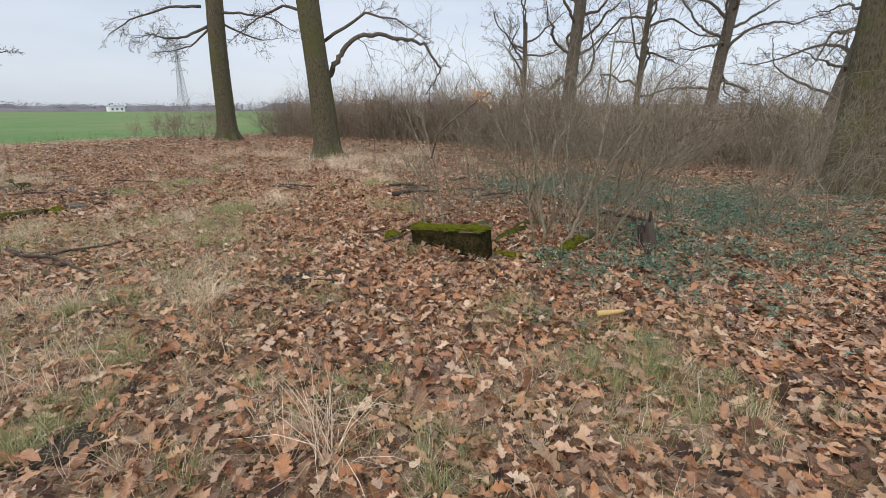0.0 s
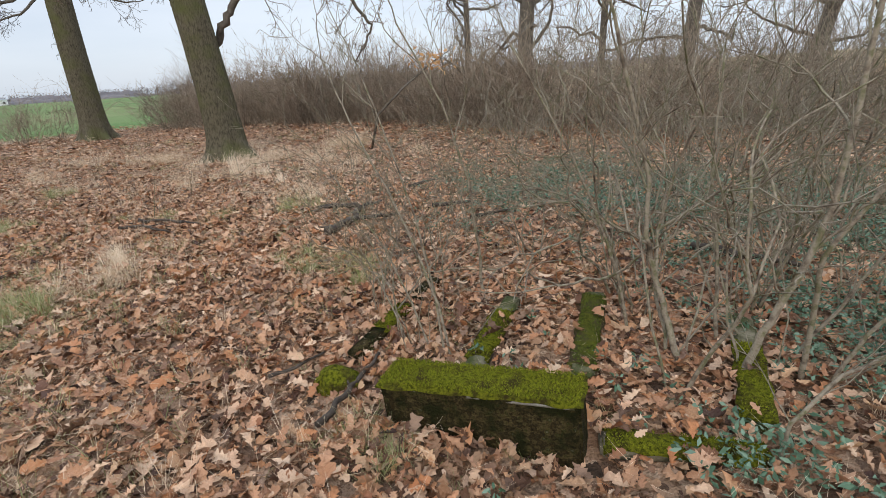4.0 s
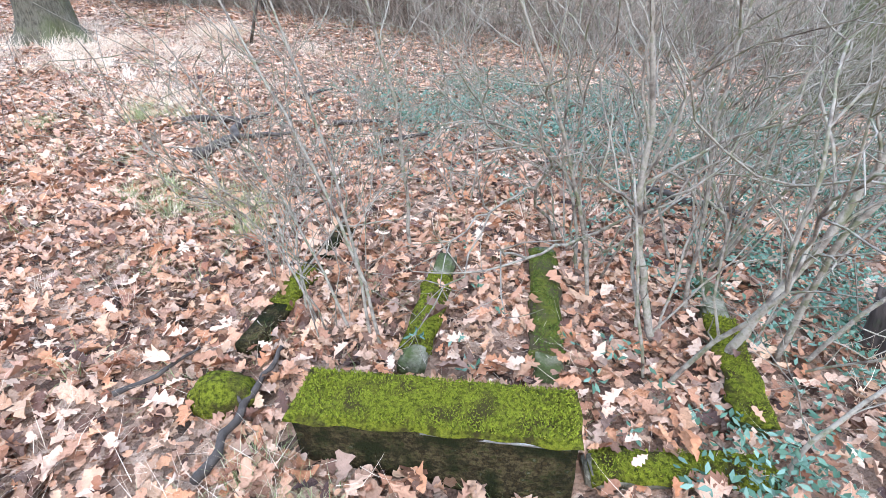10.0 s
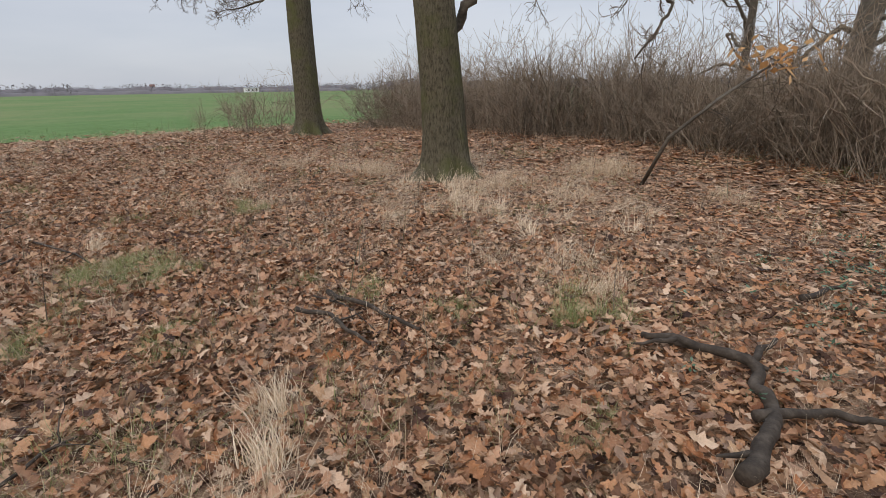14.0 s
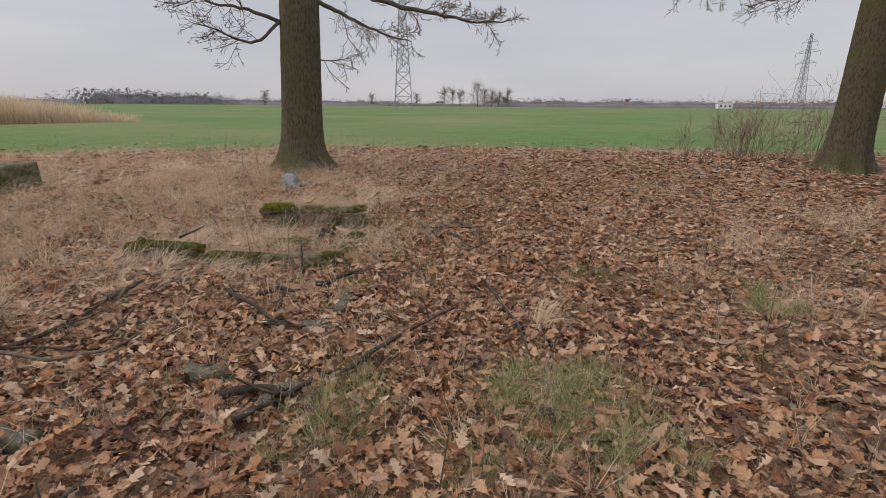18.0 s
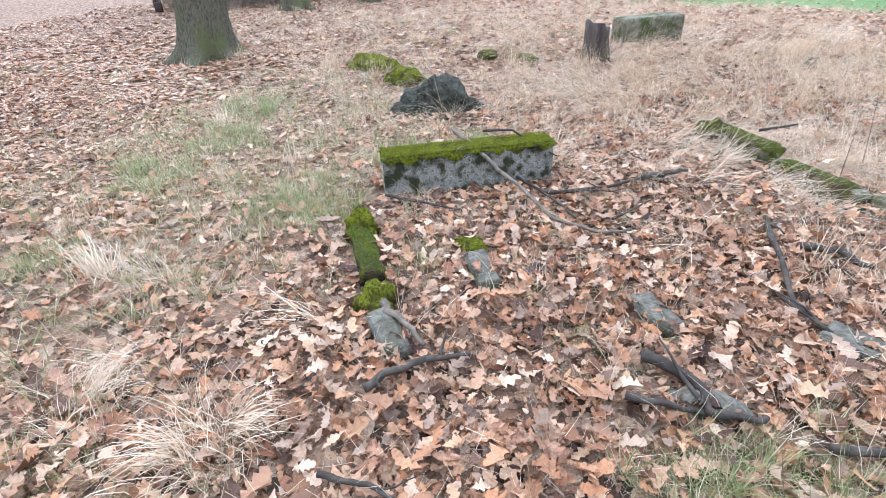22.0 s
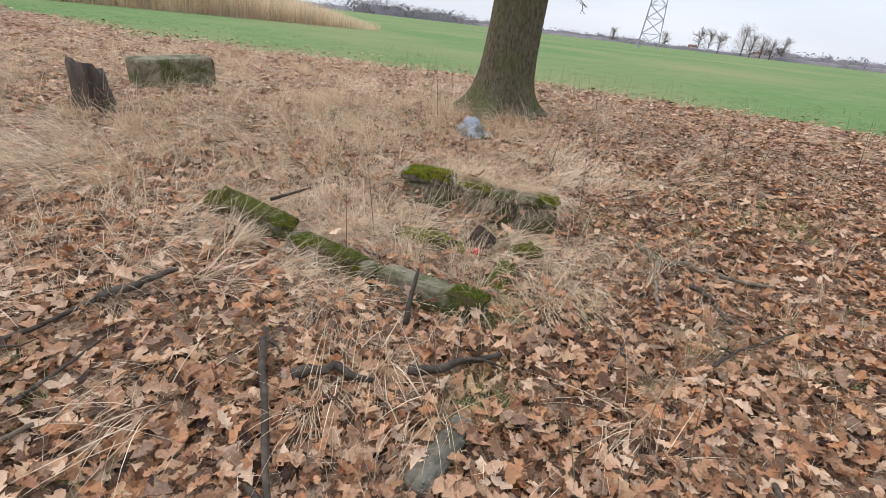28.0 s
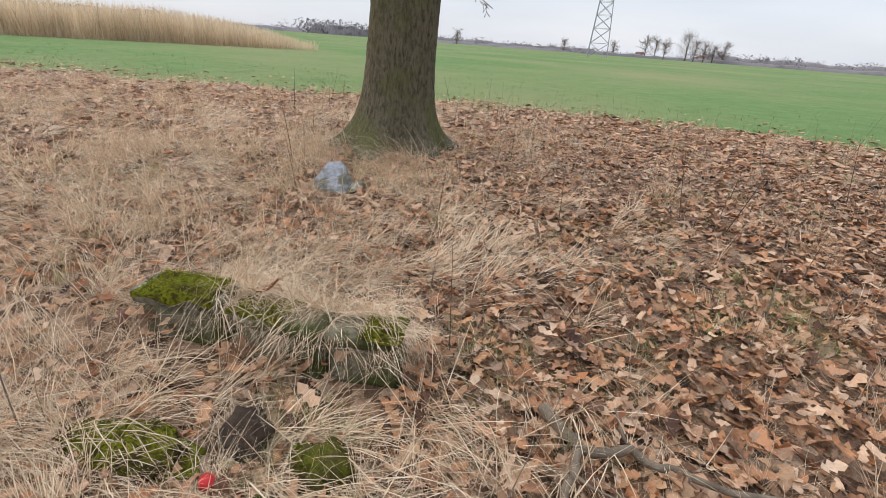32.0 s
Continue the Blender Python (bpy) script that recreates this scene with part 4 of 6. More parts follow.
stone("flat_stone", (-6.45, 8.30), (-6.29, 8.53), 0.13, 0.05, "flat grey stone lying among leaves", "stone", g_rng, M_SLATE)
stone("flat_stone", (-6.66, 9.07), (-6.60, 9.28), 0.15, 0.055, "flat grey kerb fragment lying among leaves", "stone", g_rng, M_SLATE, tilt=0.08)
stone("flat_stone", (-6.94, 9.37), (-7.25, 9.58), -0.10, 0.05, "broken grey kerb piece lying among leaves", "stone", g_rng, M_SLATE)


def boulder(at, size, turn, mat, label, category, rng, name, lump=0.25, sub=4, flat=1.0, sink=0.2):
    """A lumpy mass: a rock, a clod or a moss hummock."""
    ob = thing(name, (at[0], at[1], h(*at)), label, category, "", turn)
    bm = bmesh.new()
    bmesh.ops.create_icosphere(bm, subdivisions=sub, radius=1)
    o = Vector((rng.uniform(0, 50), rng.uniform(0, 50), 0))
    for v in bm.verts:
        k = 1 + lump * noise.noise(v.co * 1.6 + o) + lump * 0.5 * noise.noise(v.co * 4 + o) + lump * 0.15 * noise.noise(v.co * 11 + o)
        v.co = Vector((v.co.x * size[0] / 2 * k, v.co.y * size[1] / 2 * k, max(-0.3, v.co.z * k + (1 - sink) * 0.35) * size[2]))
    part("mass", bm, mat, ob)
    return ob


for at, size, turn in (((-9.15, 8.04), (0.3, 0.2, 0.13), 1.0), ((-8.84, 8.5), (0.34, 0.18, 0.12), 1.05)):
    boulder(at, size, turn, M_DULLMOSS, "moss clump growing over a worn grave kerb", "moss", g_rng, "moss_hummock", 0.4)
boulder((-0.46, 5.75), (0.27, 0.2, 0.095), -0.5, M_MOSS, "short kerb end under a bright moss cushion", "moss", g_rng, "moss_hummock", 0.2)
boulder((-5.68, 7.32), (0.26, 0.21, 0.105), 0.9, M_MOSS, "round bright moss cushion on a kerb end", "moss", g_rng, "moss_hummock", 0.45)
boulder((-6.14, 6.74), (0.26, 0.2, 0.13), 0.9, M_MOSS, "round bright moss cushion on a kerb end", "moss", g_rng, "moss_hummock", 0.45)


def broken_rock(at, turn, long, wide, tall, rng):
    """A dark lump of masonry with flat broken sides that rise to a ridge off its middle."""
    ob = thing("rock", (at[0], at[1], h(*at)), "dark broken lump of stone with cracked mossy sides", "rock", "", turn)
    bm = bmesh.new()
    bmesh.ops.create_icosphere(bm, subdivisions=5, radius=1)
    for v in bm.verts:
        u, w, z = v.co
        top = max(0.0, 1 - (abs(u - 0.18) / (0.82 if u > 0.18 else 1.18)) ** 1.15) * 0.8 + 0.22
        k = 1 + 0.2 * noise.noise(v.co * 2.2 + Vector((3, 8, 0))) + 0.10 * noise.cell(v.co * 2.6)
        co = Vector((math.copysign(abs(u) ** 0.85, u) * long / 2 * k, math.copysign(abs(w) ** 0.8, w) * wide / 2 * k * (0.75 + 0.25 * top), max(-0.25, z) * tall * top * k))
        step = abs(math.sin(co.x * 21 + 2.4 * noise.noise(co * 7))) ** 6 + abs(math.sin(co.z * 30 + 2.0 * noise.noise(co * 6 + Vector((5, 0, 0))))) ** 6
        v.co = co - v.normal * 0.022 * min(1.0, step) + v.normal * 0.02 * noise.noise(co * 22)
    part("mass", bm, M_ROCK, ob)


broken_rock((-8.68, 5.27), math.radians(135), 1.02, 0.52, 0.37, g_rng)
boulder((-9.8, 3.1), (1.1, 0.6, 0.13), 1.3, M_MOSS, "low hummock of bright moss over buried stone", "moss", g_rng, "moss_hummock", 0.3)
boulder((-9.4, 4.15), (0.75, 0.5, 0.14), 1.2, M_MOSS, "low hummock of bright moss over buried stone", "moss", g_rng, "moss_hummock", 0.3)
boulder((-10.7, 4.6), (0.35, 0.3, 0.08), 0.4, M_DULLMOSS, "small moss cushion among dry grass", "moss", g_rng, "moss_hummock", 0.3)
boulder((-10.75, 5.2), (0.5, 0.35, 0.08), 0.9, M_DULLMOSS, "small moss cushion among dry grass", "moss", g_rng, "moss_hummock", 0.3)
boulder((-8.93, 9.52), (0.55, 0.22, 0.06), 1.15, M_MOSS, "mossy grass cushion beside the grave border", "moss", g_rng, "moss_hummock", 0.4)
boulder((-8.96, 9.9), (0.24, 0.18, 0.10), 0.3, M_SOIL, "dark clod of earth among dry grass", "clod", g_rng, "earth_clod", 0.45)
boulder((-1.06, 4.22), (0.55, 0.4, 0.035), 0.3, M_SOIL, "patch of bare dark soil among leaves", "soil", g_rng, "soil_patch", 0.5)
boulder((-1.71, 1.93), (0.4, 0.3, 0.03), 0.8, M_SOIL, "patch of bare dark soil among leaves", "soil", g_rng, "soil_patch", 0.5)
boulder((-8.78, 10.2), (0.25, 0.2, 0.1), 0.6, M_DULLMOSS, "small moss cushion on a grave corner", "moss", g_rng, "moss_hummock", 0.35)
boulder((-6.0, 8.8), (0.3, 0.14, 0.06), 1.8, M_SLATE, "half-buried grey stone among leaves", "stone", g_rng, "stone", 0.3)


def build_stump(at, wide, tall, lean, label, rng, jag=0.03):
    """A sawn or rotten stump with fluted sides, an uneven top and a hollow heart."""
    x, y = at
    ob = thing("tree_stump", (x, y, h(x, y)), label, "tree stump", "stumps")
    sides = 28
    a = np.arange(sides) * 2 * math.pi / sides
    top = tall + jag * rng.normal(0, 1, sides) + lean * np.cos(a + 0.6)
    rings = []
    for f in (-0.15, 0.0, 0.15, 0.4, 0.7, 1.0):
        r = wide / 2 * (1.25 - 0.25 * min(1, max(0, f) * 2.2)) * (1 + 0.07 * np.sin(5 * a + 1) + rng.normal(0, 0.03, sides))
        rings.append(np.stack([r * np.cos(a) + f * lean * 0.6, r * np.sin(a), f * top], -1))
    rings.append(rings[-1] * (0.72, 0.72, 1) + (0.28 * lean * 0.6, 0, -0.012))
    s = Shape()
    k = len(rings)
    i, j = np.meshgrid(np.arange(k - 1), np.arange(sides), indexing="ij")
    jn = (j + 1) % sides
    s.add(np.concatenate(rings), np.stack([i * sides + j, i * sides + jn, (i + 1) * sides + jn, (i + 1) * sides + j], -1).reshape(-1, 4))
    place("bark", s, M_WOOD, ob)
    c = Shape()
    c.add(np.concatenate([rings[-1], [rings[-1].mean(0) - (0, 0, 0.05)]]), np.stack([np.arange(sides), (np.arange(sides) + 1) % sides, np.full(sides, sides)], -1))
    place("heartwood", c, M_DEADWOOD, ob, "dark rotten heartwood")
    return ob


build_stump((2.42, 5.05), 0.17, 0.33, 0.03, "small dark rotten stump among periwinkle", g_rng, 0.035).rotation_euler = (-0.12, -0.22, 0)
build_stump((-11.2, 6.05), 0.32, 0.40, 0.07, "dark rotten tree stump in dry grass", g_rng)
slab = thing("grey_slab", (-11.55, 10.06, h(-11.55, 10.06) + 0.05), "broken grey stone tablet lying before an oak", "gravestone")
slab.rotation_euler = (radians(8), radians(38), -0.15)
bm = rough_block(0.36, 0.32, 0.04, g_rng, 5, 0.006)
for v in bm.verts:
    v.co.y *= 1.0 - 0.6 * max(0.0, -v.co.x / 0.18)
part("tablet", bm, M_TABLET, slab)
bm = rough_block(0.16, 0.17, 0.03, g_rng, 4, 0.006)
for v in bm.verts:
    v.co.x *= 1.0 - 0.5 * max(0.0, v.co.y / 0.085)
shard = part("shard", bm, M_PALE, slab, "pale flat shard")
shard.location, shard.rotation_euler = (0.09, 0.2, 0.0), (0, radians(-24), 0.4)


def fallen(line, r, label="dark fallen branch lying among leaves", mat=None, name="fallen_branch", twigs=0, raise_by=None):
    """A crooked branch lying on the ground along a line of places."""
    rng = np.random.default_rng(int(abs(line[0][0] * 917 + line[0][1] * 331)))
    line = np.array(line, float)
    k = np.linspace(0, len(line) - 1, 7 * (len(line) - 1) + 1)
    x, y = np.interp(k, np.arange(len(line)), line[:, 0]), np.interp(k, np.arange(len(line)), line[:, 1])
    x, y = x + np.convolve(rng.normal(0, r * 0.6, len(k)), [0.3, 0.4, 0.3], "same"), y + np.convolve(rng.normal(0, r * 0.6, len(k)), [0.3, 0.4, 0.3], "same")
    z = height(x, y) + r * 0.75 + 0.055 + np.convolve(rng.normal(0, r * 0.3, len(k)), [0.3, 0.4, 0.3], "same")
    if raise_by is not None:
        z = z + np.interp(k, np.arange(len(line)), raise_by)
    pts = np.stack([x, y, z], -1)
    c = pts.mean(0)
    ob = thing(name, tuple(c), label, "branch", "fallen branches")
    s = Shape()
    s.tube(pts - c, r * 0.85 * np.linspace(1.0, 0.5, len(k)) * rng.uniform(0.88, 1.12, len(k)), 9)
    place("wood", s, mat or M_DEADWOOD, ob)
    for _ in range(twigs):
        t = Shape()
        i = rng.integers(2, len(pts) - 2)
        t.tube(wander(pts[i] - c, (rng.normal(), rng.normal(), 0.25), rng.uniform(0.1, 0.35), 4, 0.2, -0.05, rng), np.linspace(r * 0.4, r * 0.12, 5), 5)
        place("twig", t, mat or M_DEADWOOD, ob)


fallen([(-0.65, 8.42), (-0.42, 8.78), (-0.33, 9.07), (-0.33, 9.3), (-0.57, 9.49), (-0.83, 9.61)], 0.05, "thick dark crooked fallen branch among leaves", twigs=2)
fallen([(-0.44, 8.85), (-0.1, 8.97), (0.14, 8.91)], 0.035, "dark side limb of a fallen branch")
fallen([(-0.31, 9.36), (-0.02, 9.71)], 0.03)
fallen([(0.41, 10.4), (0.84, 10.7)], 0.028)
fallen([(0.59, 9.18), (0.92, 9.19), (1.08, 9.1)], 0.032)
fallen([(-3.12, 9.98), (-2.69, 9.73), (-2.25, 9.47)], 0.025, twigs=2)
fallen([(-3.6, 7.71), (-3.63, 8.06), (-3.57, 8.18)], 0.013, twigs=2)
fallen([(-6.96, 10.75), (-6.07, 10.48), (-5.63, 10.23)], 0.015, twigs=2)
fallen([(-4.64, 5.14), (-3.86, 4.77), (-3.2, 4.29)], 0.025, twigs=4)
fallen([(-4.14, 4.91), (-3.86, 5.18), (-3.57, 5.45)], 0.02, twigs=3)
fallen([(-0.53, 5.34), (-0.44, 5.52), (-0.34, 5.70), (-0.22, 5.9)], 0.022, "dark fallen branch leaning over a grave kerb", twigs=1)
fallen([(-0.84, 5.85), (-0.7, 5.9), (-0.55, 6.02)], 0.014)
fallen([(2.46, 6.91), (2.67, 6.51), (2.89, 6.25)], 0.038, "thick fallen branch under shrubs")
fallen([(0.93, 8.48), (1.4, 8.57)], 0.03)
fallen([(-0.67, 9.56), (-0.23, 9.29)], 0.03)
fallen([(-7.38, 6.50), (-7.22, 6.85), (-7.06, 7.30), (-6.95, 7.63), (-7.0, 7.97), (-7.12, 8.07)], 0.02, "grey bent branch lying across a mossy plinth", M_STICK, raise_by=[0.29, 0.24, 0.10, 0.0, 0.0, 0.0], twigs=1)
fallen([(-7.5, 6.72), (-7.55, 6.95), (-7.62, 7.3)], 0.012, "thin grey twig arching over a mossy plinth", raise_by=[0.29, 0.32, 0.16])
fallen([(-6.58, 6.51), (-6.65, 6.87), (-6.72, 7.09)], 0.014)
fallen([(-7.27, 7.39), (-7.65, 7.72), (-8.13, 7.99)], 0.018, twigs=2)
fallen([(-7.22, 7.92), (-7.66, 8.05)], 0.012)
fallen([(-5.22, 7.72), (-5.42, 7.77), (-5.62, 7.93)], 0.024, "black fallen branch by a broken kerb", twigs=2)
fallen([(-5.63, 7.42), (-5.60, 7.55), (-5.55, 7.75)], 0.024, "reddish stripped branch end on a mossy kerb", M_STICK, raise_by=[0.05, 0.03, 0.0])
fallen([(-4.88, 7.85), (-4.96, 8.02), (-4.98, 8.21), (-5.11, 8.44)], 0.013, twigs=1)
fallen([(-6.04, 8.51), (-6.05, 8.69), (-5.93, 8.83), (-6.01, 8.96)], 0.03, "black wet fallen branch among leaves", twigs=2)
fallen([(-5.8, 8.54), (-5.9, 8.76)], 0.02)
fallen([(-7.67, 8.71), (-6.84, 8.96), (-6.69, 9.11)], 0.02, twigs=2)
fallen([(-6.0, 9.16), (-6.27, 9.68), (-6.52, 10.22)], 0.019, "black wet fallen branch among leaves", twigs=2)
fallen([(-7.9, 7.88), (-8.06, 7.97), (-8.23, 8.09)], 0.03)
fallen([(-7.4, 8.89), (-7.43, 9.06), (-7.41, 9.24)], 0.03, "dark bark-covered branch piece among leaves")
fallen([(-7.49, 9.38), (-7.52, 9.55), (-7.63, 9.81)], 0.03, "dark bark-covered branch piece among leaves", twigs=1)
fallen([(-7.76, 8.69), (-7.56, 8.82)], 0.012)
fallen([(-8.98, 11.08), (-8.77, 11.15), (-8.72, 11.35), (-8.61, 11.5), (-8.5, 11.8)], 0.03, "thick brown fallen branch among leaves", M_STICK, twigs=1)
fallen([(-8.77, 11.15), (-8.6, 11.05), (-8.4, 10.98), (-8.2, 10.88)], 0.022, "brown fallen side branch among leaves", M_STICK, twigs=1)
fallen([(-8.48, 11.25), (-8.35, 11.3), (-8.02, 11.24)], 0.024)
fallen([(-7.62, 10.89), (-7.79, 11.16), (-7.98, 11.61)], 0.012, twigs=1)
fallen([(-7.55, 10.33), (-7.82, 10.54)], 0.015)
fallen([(-9.0, 8.4), (-9.14, 8.64)], 0.015, raise_by=[0.15, 0.18])
fallen([(-7.86, 9.37), (-8.08, 9.42)], 0.02, "short dark stick leaning against a grave kerb", raise_by=[0.0, 0.2])
fallen([(-3.21, 9.62), (-2.9, 9.54), (-2.69, 9.37), (-2.51, 9.25)], 0.022, twigs=1)
fallen([(-3.22, 9.92), (-2.93, 9.8), (-2.54, 9.42)], 0.01, twigs=1)
fallen([(-7.47, 6.98), (-7.31, 7.35), (-7.06, 7.74)], 0.016)
fallen([(-6.88, 8.88), (-6.69, 9.12)], 0.013)
fallen([(1.22, 3.21), (1.43, 3.22)], 0.03, "yellow freshly split piece of firewood among leaves", M_CUTWOOD, "split_wood")
fallen([(1.43, 3.22), (1.52, 3.22)], 0.025, "short dark wood end among leaves")

seat = thing("bench", (-12.2, -8.4, h(-12.2, -8.4)), "low wooden bench board with two white pots before a thicket", "bench", "", 0.5)
part("board", rough_block(1.1, 0.3, 0.05, g_rng, 3, 0.002), M_DEADWOOD, seat).location = (0, 0, 0.4)
for k in (-0.45, 0.45):
    part("leg", rough_block(0.06, 0.26, 0.4, g_rng, 2, 0.002), M_DEADWOOD, seat).location = (k, 0, 0)
for k, s_ in ((-0.2, 0.22), (0.22, 0.16)):
    part("pot", rough_block(s_ * 1.3, s_, s_, g_rng, 3, 0.004, 0.03), M_WHITE, seat, "white pot").location = (k, 0, 0.45)

lid = thing("candle_lid", (-8.73, 9.83, h(-8.73, 9.83) + 0.07), "small red plastic grave candle cap in dry grass", "grave candle")
bm = bmesh.new()
bmesh.ops.create_cone(bm, cap_ends=True, segments=20, radius1=0.03, radius2=0.024, depth=0.035)
bmesh.ops.bevel(bm, geom=[e for e in bm.edges if not e.is_boundary], offset=0.003, segments=2, affect="EDGES")
part("cap", bm, M_RED, lid)


# ---- litter, grass and ground cover ----
def leaf_shapes(rng, at, lobes, kinds, crumple=1.0):
    """Leaves of one topology: midrib, left and right edge with lobes that point forwards, each folded, arched and crumpled its own way."""
    out = []
    t, lobes = np.array(at, float), np.array(lobes, float)
    k = len(t)
    for _ in range(kinds):
        fold, bow, twist = rng.uniform(-0.5, 0.8) * crumple, rng.uniform(-0.6, 0.75) * crumple, rng.uniform(-0.9, 0.9) * crumple
        lift = 0.07 * np.sin(t * math.pi * rng.uniform(0.8, 2.2) + rng.uniform(0, 6)) * crumple + bow * (t - 0.5) ** 2
        sway = 0.06 * np.sin(t * rng.uniform(1.5, 4) + rng.uniform(0, 6))
        roll = rng.choice([0.0, 0.0, 1.5, -1.2, 2.4]) * crumple
        verts = []
        for side in (0, -1, 1):
            w = lobes * side * rng.uniform(0.78, 1.18, k) if side else np.zeros(k)
            x = t - 0.5 + (0.06 * (lobes - np.minimum(np.roll(lobes, 1), lobes)) / lobes.max() + rng.normal(0, 0.012, k) if side else 0)
            z = lift + np.abs(w) * fold * rng.uniform(0.4, 1.4) + w * twist * (t - 0.5) + roll * w * w * (1 if side > 0 else 0.6) + (rng.normal(0, 0.035, k) * crumple if side else 0)
            verts.append(np.stack([x, w + sway, z], -1))
        out.append(np.concatenate(verts))
    q = []
    for i in range(k - 1):
        q.append((i, i + 1, k + i + 1, k + i))
        q.append((i + 1, i, 2 * k + i, 2 * k + i + 1))
    return np.array(out), np.array(q)


def scatter(shapes, faces, P, yaw, size, rng, tip=0.25):
    """Many copies of the shapes in one Shape, at P, turned, sized and tipped."""
    n = len(P)
    V = shapes[rng.integers(0, len(shapes), n)] * size[:, None, None]
    ax, ay = rng.normal(0, tip, n), rng.normal(0, tip, n)
    x, y, z = V[..., 0], V[..., 1], V[..., 2]
    z2 = z * np.cos(ax)[:, None] + y * np.sin(ax)[:, None]
    y2 = y * np.cos(ax)[:, None] - z * np.sin(ax)[:, None]
    x3 = x * np.cos(ay)[:, None] + z2 * np.sin(ay)[:, None]
    z3 = z2 * np.cos(ay)[:, None] - x * np.sin(ay)[:, None]
    c, s_ = np.cos(yaw)[:, None], np.sin(yaw)[:, None]
    W = np.stack([x3 * c - y2 * s_, x3 * s_ + y2 * c, z3], -1) + P[:, None]
    F = (faces[None] + (np.arange(n) * shapes.shape[1])[:, None, None]).reshape(-1, faces.shape[1])
    s = Shape()
    s.add(W.reshape(-1, 3), F)
    return s


def patch(x, y, scale=1.0, seed=0.0):
    """A smooth uneven pattern between 0 and 1."""
    x, y = x * scale + seed, y * scale - seed * 1.7
    return 0.5 + 0.25 * (np.sin(1.3 * x + 1.1 * np.sin(0.9 * y)) * np.cos(1.1 * y + 0.7 * np.sin(1.4 * x)) + np.sin(2.9 * x - 1.7 * y) * np.sin(2.3 * y + 0.9 * x))


def mound(x, y, cx, cy, r):
    return np.exp(-((x - cx) ** 2 + (y - cy) ** 2) / (r * r))


def dry_zone(x, y):
    """Where long dry grass takes over from leaves."""
    return np.clip(1.2 * mound(x, y, -9.0, 9.1, 1.0) + 1.1 * mound(x, y, -10.3, 9.6, 1.5) + 0.9 * mound(x, y, -11.5, 8.0, 2.6) + 0.8 * mound(x, y, -14.5, 6.0, 4.0) + 0.45 * mound(x, y, -2.2, 14.0, 1.8) + 0.55 * np.exp(-((far_from(EDGE, x, y) - 0.9) / 1.1) ** 2) + 0.5 * mound(x, y, -12, 1.0, 3.5) + 0.8 * mound(x, y, -12.0, 3.6, 2.6) + 0.6 * mound(x, y, -9.9, 6.6, 1.2) + 0.45 * mound(x, y, -15.5, 11.5, 2.5), 0, 1)


def mat_zone(x, y):
    """Where a mat of fine low grass shows between the leaves."""
    return np.clip(1.3 * mound(x, y, -6.7, 4.6, 1.6) + 1.0 * mound(x, y, -5.8, 5.9, 0.7) + 0.7 * mound(x, y, -3.3, 6.4, 1.1) + 0.8 * mound(x, y, -2.2, 4.3, 0.8) + 0.9 * mound(x, y, -4.9, 6.0, 0.7) + 1.3 * mound(x, y, -2.4, 3.0, 1.4) + 0.6 * mound(x, y, -1.5, 1.9, 0.7) + 0.7 * mound(x, y, -5.2, 5.6, 1.0) + 1.2 * mound(x, y, 1.25, 2.4, 0.8) + 0.7 * mound(x, y, -2.6, 5.6, 1.0) + 1.1 * mound(x, y, -3.2, 7.6, 0.95)
                   + 0.6 * mound(x, y, -8.2, 3.4, 1.4) + 0.5 * mound(x, y, -0.3, 2.0, 0.8) + 0.5 * mound(x, y, -5.3, 10.0, 0.5) + 0.6 * mound(x, y, -5.8, 9.0, 0.45) + 0.5 * mound(x, y, -2.0, 9.0, 0.8), 0, 1)


def sward(x, y):
    """Where short bleached grass stands thinly among the leaves."""
    return np.clip(0.9 * mound(x, y, -3.2, 12.8, 2.3) + 0.7 * mound(x, y, -0.8, 13.8, 1.8) + 0.7 * mound(x, y, -6.0, 14.5, 2.5) + 0.5 * mound(x, y, -3.0, 5.2, 1.5) + 0.5 * mound(x, y, -9.5, 14.0, 2.5) + 0.35 * mound(x, y, -5.5, 11.5, 3.0) + 0.8 * mound(x, y, -11.5, 13.2, 3.0) + 0.5 * mound(x, y, -9.0, 12.2, 1.8) + 0.6 * mound(x, y, -15.0, 10.0, 2.5), 0, 1) * (0.35 + 0.9 * patch(x, y, 1.4, 4.0))


def vinca_zone(x, y):
    return np.clip(1.0 * mound(x, y, 2.7, 4.9, 1.1) + 0.7 * mound(x, y, 4.0, 7.6, 1.3) + 0.7 * mound(x, y, 2.6, 10.0, 1.4) + 0.75 * mound(x, y, 1.3, 4.35, 0.6) + 0.7 * mound(x, y, 1.6, 9.6, 0.7) + 0.6 * mound(x, y, 4.4, 6.2, 1.3) + 0.6 * mound(x, y, 3.4, 8.8, 1.6) + 0.5 * mound(x, y, 5.6, 8.2, 1.5), 0, 1)


BLOCKED = [((-0.21, 5.37), (0.59, 4.91), 0.13, 0.10), ((-7.64, 7.27), (-6.63, 6.47), 0.12, -0.12)]

OPEN = [(-8.9, 9.82, 0.13), (-11.5, 10.08, 0.24), (-11.2, 10.1, 0.2), (-9.42, 9.55, 0.13), (-9.10, 10.3, 0.16)]


